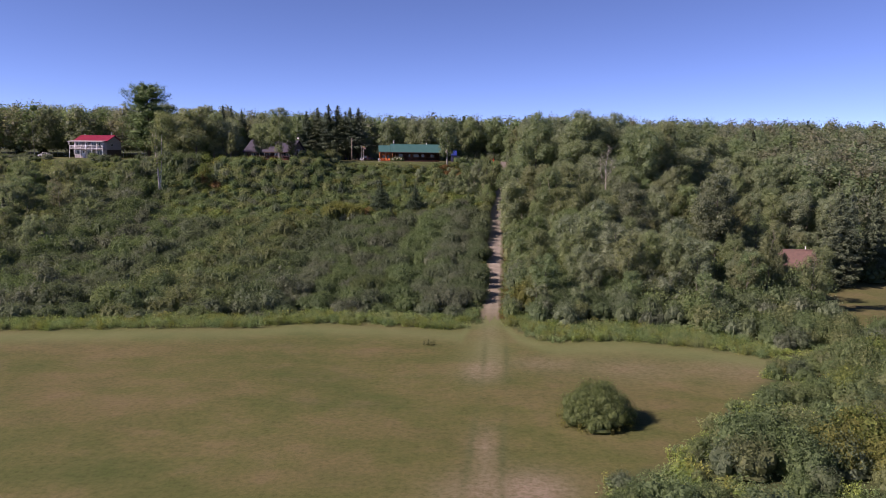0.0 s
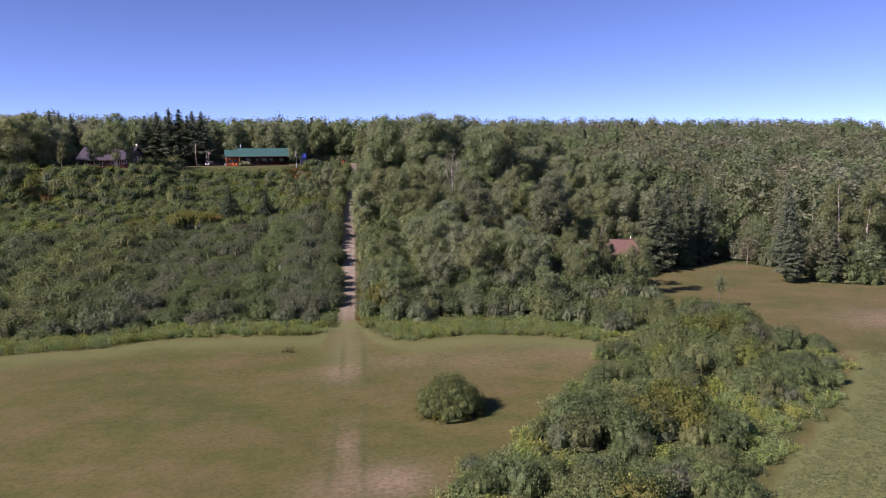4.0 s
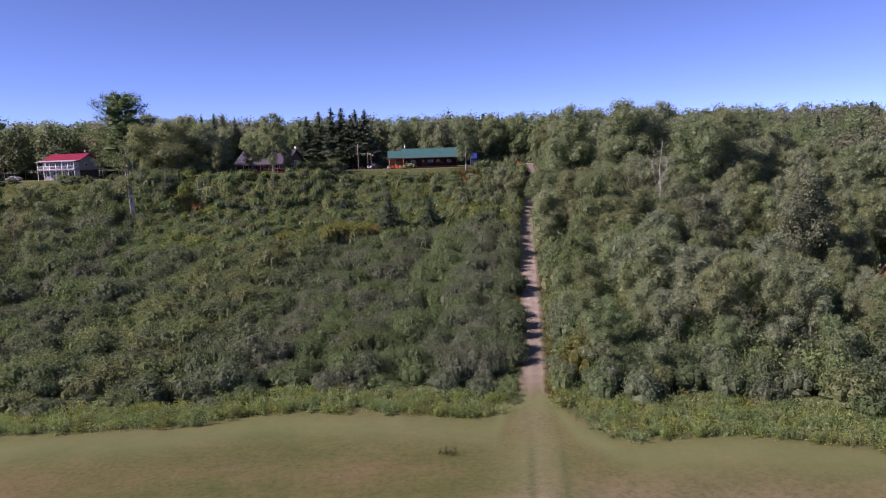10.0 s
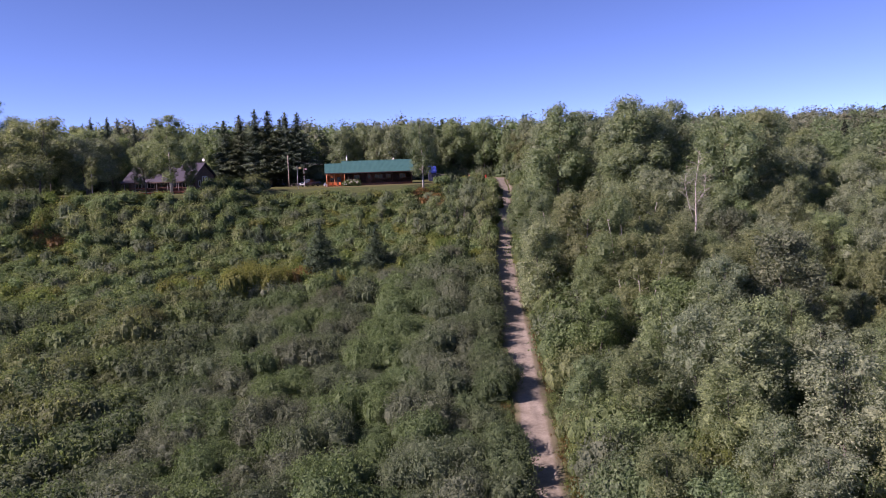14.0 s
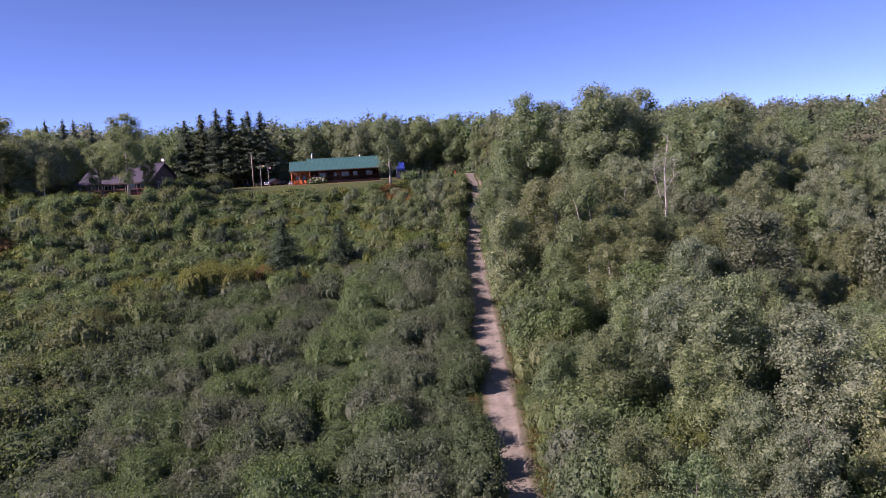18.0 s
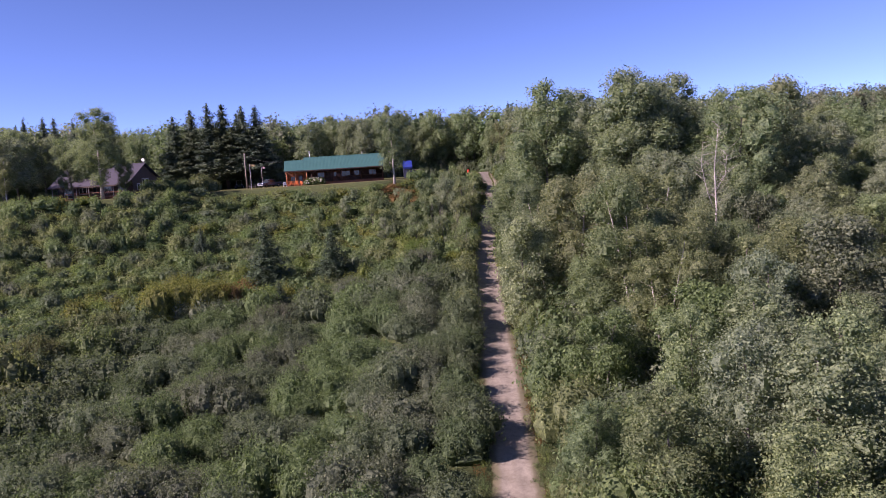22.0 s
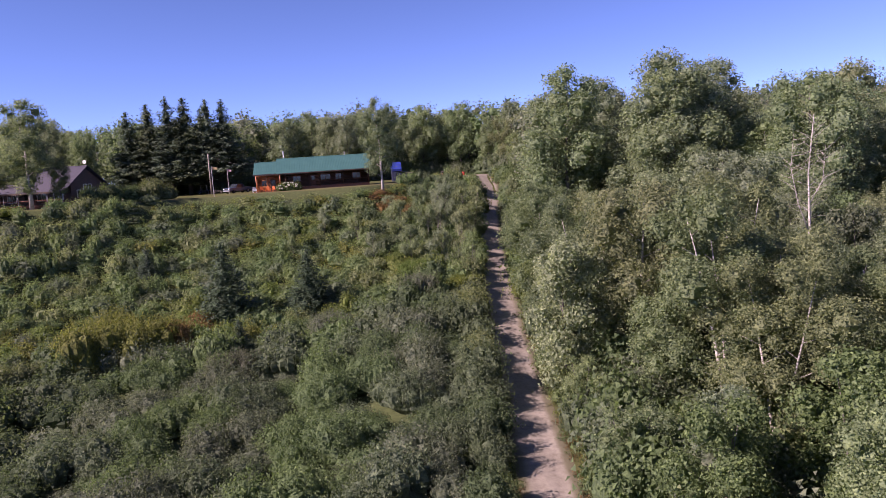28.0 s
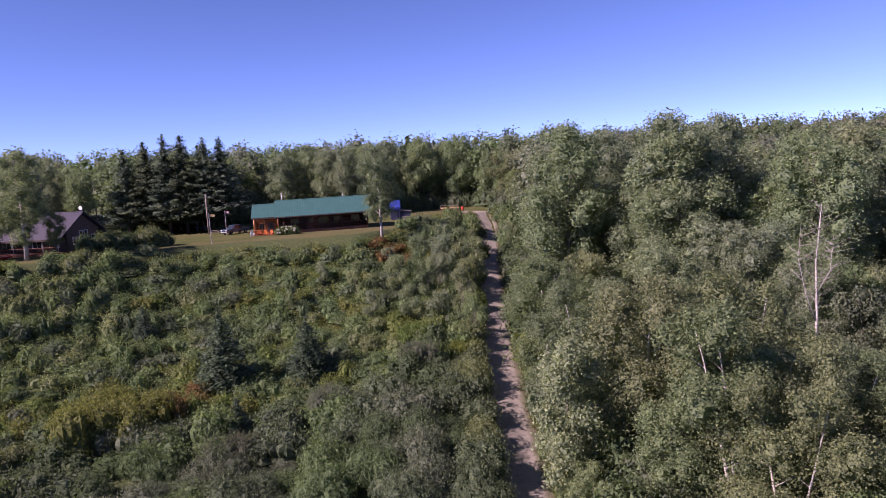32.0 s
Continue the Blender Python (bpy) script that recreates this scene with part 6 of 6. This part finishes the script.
def parked_car(x, y, turn, mat, label):
    root = thing("parked_car", pose(x, y, hz(x, y), 0, 0, turn), label, "car")
    prof = [(-2.15, 0.35), (-2.2, 0.9), (-1.5, 1.0), (-0.95, 1.45), (0.5, 1.48), (1.15, 1.0), (2.05, 0.85), (2.2, 0.6), (2.15, 0.35)]
    part("body", car_body(prof, 0.87), mat, root)
    part("windscreen", Geo().poly([(0.56, -0.66, 1.44), (0.56, 0.66, 1.44), (1.14, 0.74, 1.03), (1.14, -0.74, 1.03)], (0.03, 0, 0.03)), M_GLASS, root)
    for s in (-1, 1):
        part("side_window", Geo().poly([(-1.3, s * 0.78, 1.04), (0.9, s * 0.78, 1.04), (0.45, s * 0.73, 1.40), (-0.9, s * 0.73, 1.40)], (0, s * 0.07, 0)), M_GLASS, root)
        for wx in (-1.35, 1.35):
            wheel(root, wx, s * 0.78, 0.33, 0.33, 0.2)


def plank_trailer(x, y, turn):
    root = thing("plank_trailer", pose(x, y, hz(x, y), 0, 0, turn), "low flat trailer stacked with fresh orange planks", "trailer")
    part("frame", Geo().box((-2.2, -0.9, 0.42), (2.2, 0.9, 0.54), 0.02), M_CAR_BLACK, root)
    for i in range(6):
        for k in range(2):
            part("plank", Geo().box((-2.05 + 0.1 * k, -0.85 + i * 0.285, 0.55 + 0.16 * k), (2.05 - 0.06 * i, -0.85 + i * 0.285 + 0.26, 0.70 + 0.16 * k), 0.01), M_PINEWOOD, root)
    for px in (-2.1, 0.0, 2.1):
        part("stake", Geo().box((px - 0.04, 0.86, 0.54), (px + 0.04, 0.94, 1.35)), M_WOOD_GREY, root)
    part("side_rail", Geo().box((-2.15, 0.90, 1.2), (2.15, 0.96, 1.34)), M_WOOD_GREY, root)
    for s in (-1, 1):
        wheel(root, 0.3, s * 0.98, 0.33, 0.33, 0.2)
    part("drawbar", Geo().tube([(-2.2, 0, 0.46), (-3.2, 0, 0.40)], [0.05, 0.05], 6), M_CAR_BLACK, root)


def red_drum(x, y):
    root = thing("red_drum", pose(x, y, hz(x, y)), "small red fuel drum beside the plank trailer", "drum")
    part("shell", Geo().tube([(0, 0, 0), (0, 0, 0.04), (0, 0, 0.84), (0, 0, 0.88)], [0.27, 0.29, 0.29, 0.27], 14), M_REDPAINT, root, smooth=True)
    part("lid", Geo().tube([(0, 0, 0.88), (0, 0, 0.90)], [0.26, 0.25], 14), M_REDPAINT, root)


def tarp_shed(x, y, turn):
    root = thing("blue_shed", pose(x, y, hz(x, y), 0, 0, turn), "dark blue shed with a bright blue tarpaulin over it", "shed")
    part("wall", Geo().box((0, 0, -0.3), (1.9, 2.4, 2.5)), M_BLUE_DARK, root)
    part("tarpaulin", Geo().poly([(-0.12, -0.15, 2.1), (-0.12, -0.2, 2.55), (-0.12, 1.2, 4.0), (-0.12, 2.6, 2.55), (-0.12, 2.6, 2.4), (-0.12, 1.2, 3.7), (-0.12, -0.05, 2.4)], (2.15, 0, 0)), M_BLUE_TARP, root, "bright blue tarpaulin")
    part("gable", Geo().poly([(0.02, 0.05, 2.45), (0.02, 1.2, 3.6), (0.02, 2.35, 2.45)], (1.86, 0, 0)), M_BLUE_DARK, root)
    door(root, 0.95, -0.01, 0.0, 0.85, 1.95, M_BLUE_DARK)
    lean = part("lean_to", Geo().box((1.95, 0.2, -0.3), (4.2, 2.3, 1.55), 0.02), M_BLUE_DARK, root, "low dark lean-to")
    part("lean_to_roof", Geo().poly([(1.92, 0.0, 1.85), (1.92, 2.5, 1.95), (4.35, 2.5, 1.60), (4.35, 0.0, 1.52)], (0, 0, 0.08)), M_WOOD_GREY, lean)


def picnic_table(x, y, turn, mat, label):
    root = thing("picnic_table", pose(x, y, hz(x, y), 0, 0, turn), label, "table")
    for i in range(5):
        part("top_plank", Geo().box((-0.9, -0.37 + i * 0.15, 0.72), (0.9, -0.37 + i * 0.15 + 0.14, 0.76), 0.008), mat, root)
    for s in (-1, 1):
        part("bench", Geo().box((-0.9, s * 0.68 - 0.13, 0.42), (0.9, s * 0.68 + 0.13, 0.46), 0.008), mat, root)
        part("crossbar", Geo().box((s * 0.62 - 0.04, -0.78, 0.36), (s * 0.62 + 0.04, 0.78, 0.42)), mat, root)
        for t in (-1, 1):
            part("leg", Geo().tube([(s * 0.62, t * 0.25, 0.72), (s * 0.62, t * 0.62, 0.0)], [0.045, 0.045], 4), mat, root)


def deck_chair(x, y, turn, mat, z=None, label="slatted garden chair painted bright orange"):
    root = thing("garden_chair", pose(x, y, hz(x, y) if z is None else z, 0, 0, turn), label, "chair", "garden chairs")
    for i in range(5):
        part("back_slat", Geo().box((-0.27 + i * 0.11, 0.22, 0.36), (-0.27 + i * 0.11 + 0.095, 0.25, 1.02 - 0.03 * abs(i - 2)), 0.006), mat, root)
    for i in range(4):
        part("seat_slat", Geo().box((-0.28, -0.30 + i * 0.13, 0.36), (0.28, -0.30 + i * 0.13 + 0.12, 0.385), 0.006), mat, root)
    for s in (-1, 1):
        part("armrest", Geo().box((s * 0.33 - 0.06, -0.34, 0.58), (s * 0.33 + 0.06, 0.28, 0.61), 0.006), mat, root)
        for yy in (-0.28, 0.24):
            part("leg", Geo().box((s * 0.31 - 0.03, yy - 0.03, 0.0), (s * 0.31 + 0.03, yy + 0.03, 0.58)), mat, root)


def utility_pole(x, y, top, label, lean=0.0):
    root = thing("utility_pole", pose(x, y, hz(x, y)), label, "utility pole")
    h = top - hz(x, y)
    part("pole", Geo().tube([(0, 0, -0.4), (lean * 0.5, 0, h * 0.5), (lean, 0, h)], [0.15, 0.13, 0.10], 10), M_POLE, root, smooth=True)
    part("insulator", Geo().tube([(lean + 0.14, 0, h - 0.35), (lean + 0.14, 0, h - 0.15)], [0.06, 0.04], 8), M_WHITE, root)
    return root


def wire(points, sag, label):
    a, b = Vector(points[0]), Vector(points[1])
    pts = [a + (b - a) * (i / 12) + Vector((0, 0, -sag * 4 * (i / 12) * (1 - i / 12))) for i in range(13)]
    me = Geo().tube(pts, [0.014] * 13, 5).mesh("overhead_wire", True)
    me.materials.append(M_CAR_BLACK)
    tagged(new("overhead_wire", me), label, "wire")


def banner_post(x, y, top, mat, w, h, label):
    root = thing("banner_post", pose(x, y, hz(x, y)), label, "post")
    H = top - hz(x, y)
    part("post", Geo().tube([(0, 0, -0.3), (0, 0, H)], [0.06, 0.05], 8), M_SIDING, root)
    g = Geo()
    n = 6
    for i in range(n + 1):
        u = i / n
        dy = 0.10 * math.sin(u * 5.0) * u
        g.v += [(0.05 + u * w, dy, H - 0.12 - 0.12 * u), (0.05 + u * w, dy, H - 0.12 - h - 0.05 * u), (0.05 + u * w, dy + 0.02, H - 0.12 - 0.12 * u), (0.05 + u * w, dy + 0.02, H - 0.12 - h - 0.05 * u)]
    for i in range(n):
        a, b = i * 4, i * 4 + 4
        g.f += [(a, b, b + 1, a + 1), (a + 2, a + 3, b + 3, b + 2), (a, a + 2, b + 2, b), (a + 1, b + 1, b + 3, a + 3)]
    part("cloth", g, mat, root)


def hydrangea(x, y):
    root = thing("hydrangea_bush", pose(x, y, hz(x, y) - 0.05), "wide hydrangea bush covered in cream flower heads", "bush")
    c = np.concatenate([SHRUB_FAR[k] * [1.1, 1.0, 1.5] + [(k - 2) * 0.75, 0.15 * (k % 2), 0] for k in range(5)])
    part("leaves", raw_mesh("leaves", c, np.arange(len(c)).reshape(-1, 3), M_THICKET, np.tile(np.array((0.10, 0.14, 0.05), dtype=np.float32), (len(c), 1))), M_THICKET, root)
    v = []
    for k in range(42):
        a, e = rng.uniform(0, 6.28), rng.uniform(0.05, 1.3)
        p = np.array([math.cos(a) * math.cos(e) * 2.2, math.sin(a) * math.cos(e) * 1.0, 0.35 + 1.15 * math.sin(e)])
        v.append(blob(p, (0.17, 0.17, 0.14), 6, 4, 0.15))
    v = np.concatenate(v)
    tagged(part("flower_heads", raw_mesh("flower_heads", v, np.arange(len(v)).reshape(-1, 3), M_PETAL), M_PETAL, root, "cream flower heads"), kind="stuff")


def canoe(x, y, turn):
    root = thing("red_canoe", pose(x, y, hz(x, y) + 0.02, 0, 0, turn), "red canoe lying on the grass by the veranda", "canoe")
    g = Geo()
    n = 11
    for i in range(n):
        u = -1 + 2 * i / (n - 1)
        w = 0.42 * (1 - abs(u) ** 2.4) + 0.02
        lift = 0.18 * abs(u) ** 3
        for k in range(7):
            a = math.pi * (k / 6)
            g.v.append((u * 2.3, math.cos(a) * w, 0.40 + lift - math.sin(a) * 0.38 * (1 - 0.5 * abs(u) ** 3)))
    for i in range(n - 1):
        for k in range(6):
            g.f.append((i * 7 + k, i * 7 + k + 1, i * 7 + 8 + k, i * 7 + 7 + k))
    hull = part("hull", g, M_REDPAINT, root, smooth=True)
    for s in (-1, 1):
        part("gunwale", Geo().tube([(-2.2, s * 0.06, 0.56), (-1.1, s * 0.36, 0.44), (0, s * 0.44, 0.41), (1.1, s * 0.36, 0.44), (2.2, s * 0.06, 0.56)], [0.025] * 5, 5), M_WHITE, root)
    for u in (-0.9, 0.9):
        part("thwart", Geo().box((u - 0.09, -0.37, 0.38), (u + 0.09, 0.37, 0.41)), M_PINEWOOD, root)


pickup(-28.9, 259.5, 232)
utility_cart(-39.3, 274.5, 190)
parked_car(-133, 240, 170, M_CAR_GREY, "pale car parked beside the red-roofed house")
plank_trailer(14.7, 289.5, 4)
red_drum(17.6, 288.4)
tarp_shed(1.0, 269.5, 4)
picnic_table(4.3, 266.0, 10, M_WOOD_GREY, "weathered picnic table on the grass")
picnic_table(-33.4, 262.0, 20, M_WOOD_GREY, "grey picnic table near the pickup")
deck_chair(-22.4, 249.6, 10, M_ORANGE)
deck_chair(-21.3, 249.3, -8, M_ORANGE)
deck_chair(-20.3, 249.2, -20, M_ORANGE)
deck_chair(-23.6, 249.2, 25, M_WHITE, label="white slatted garden chair beside the lodge")
hydrangea(-17.4, 248.9)
for x, y, h in ((-44.5, 237.5, 3.6), (-41.5, 239.0, 3.0), (-38.6, 239.5, 3.8), (-46.8, 235.5, 3.2), (-36.2, 240.5, 2.6)):
    c = SHRUB_MID[int(x) % 6] * [h * 0.85, h * 0.85, h]
    root = thing("garden_shrub", pose(x, y, hz(x, y) - 0.1), "dense green shrub at the edge of the lawn", "shrub", "shrubs at the lawn edge")
    part("crown", raw_mesh("crown", c, np.arange(len(c)).reshape(-1, 3), M_THICKET, np.tile(shade(FRESH).astype(np.float32) * 0.85, (len(c), 1))), M_THICKET, root)
    part("stem", Geo().tube([(0, 0, -0.1), (0.03, 0.02, h * 0.5)], [0.05, 0.02], 6), M_BARK, root)
canoe(-59.5, 234.2, -14)
utility_pole(-34.7, 262.5, 5.4, "weathered wooden utility pole in the yard")
utility_pole(-78.5, 318, 9.9, "tall utility pole beside the gravel lane")
wire(((-34.6, 262.5, 5.15), (-23.5, 254.6, 2.9)), 0.9, "slack black service wire to the lodge")
banner_post(-28.3, 239.3, 2.45, M_YELLOW, 0.9, 0.42, "thin pole with a faded yellow banner")
banner_post(-29.7, 256.0, 2.15, M_FLAG, 0.7, 0.4, "thin pole with a faded red flag")


def gravel_lane():
    g = Geo()
    pts = [(-46, 261), (-58, 270), (-68, 288), (-77, 311), (-82, 330)]
    left, right = [], []
    for i, (x, y) in enumerate(pts):
        a, b = Vector(pts[max(i - 1, 0)]), Vector(pts[min(i + 1, len(pts) - 1)])
        d = (b - a).normalized()
        for j, s in ((0, -2.2), (1, 2.2)):
            px, py = x - d.y * s, y + d.x * s
            (left if j == 0 else right).append((px, py))
    verts, tris = [], []
    steps = 10
    for i in range(len(pts) - 1):
        for k in range(steps):
            u = k / steps
            for j in range(5):
                w = j / 4
                p = Vector(left[i]).lerp(Vector(left[i + 1]), u).lerp(Vector(right[i]).lerp(Vector(right[i + 1]), u), w)
                verts.append((p.x, p.y, hz(p.x, p.y) + 0.06))
    n = len(verts) // 5
    for i in range(n - 1):
        for j in range(4):
            a = i * 5 + j
            tris += [(a, a + 1, a + 6), (a, a + 6, a + 5)]
    me = raw_mesh("driveway", np.array(verts), np.array(tris), M_GRAVEL)
    tagged(new("driveway", me), "grey gravel lane between the spruces", "driveway", kind="structure")


M_GRAVEL = plain("grey_gravel", (0.15, 0.145, 0.14), (0.22, 0.212, 0.205), 0.6, 0.95, bump=0.5, fine=12)
gravel_lane()
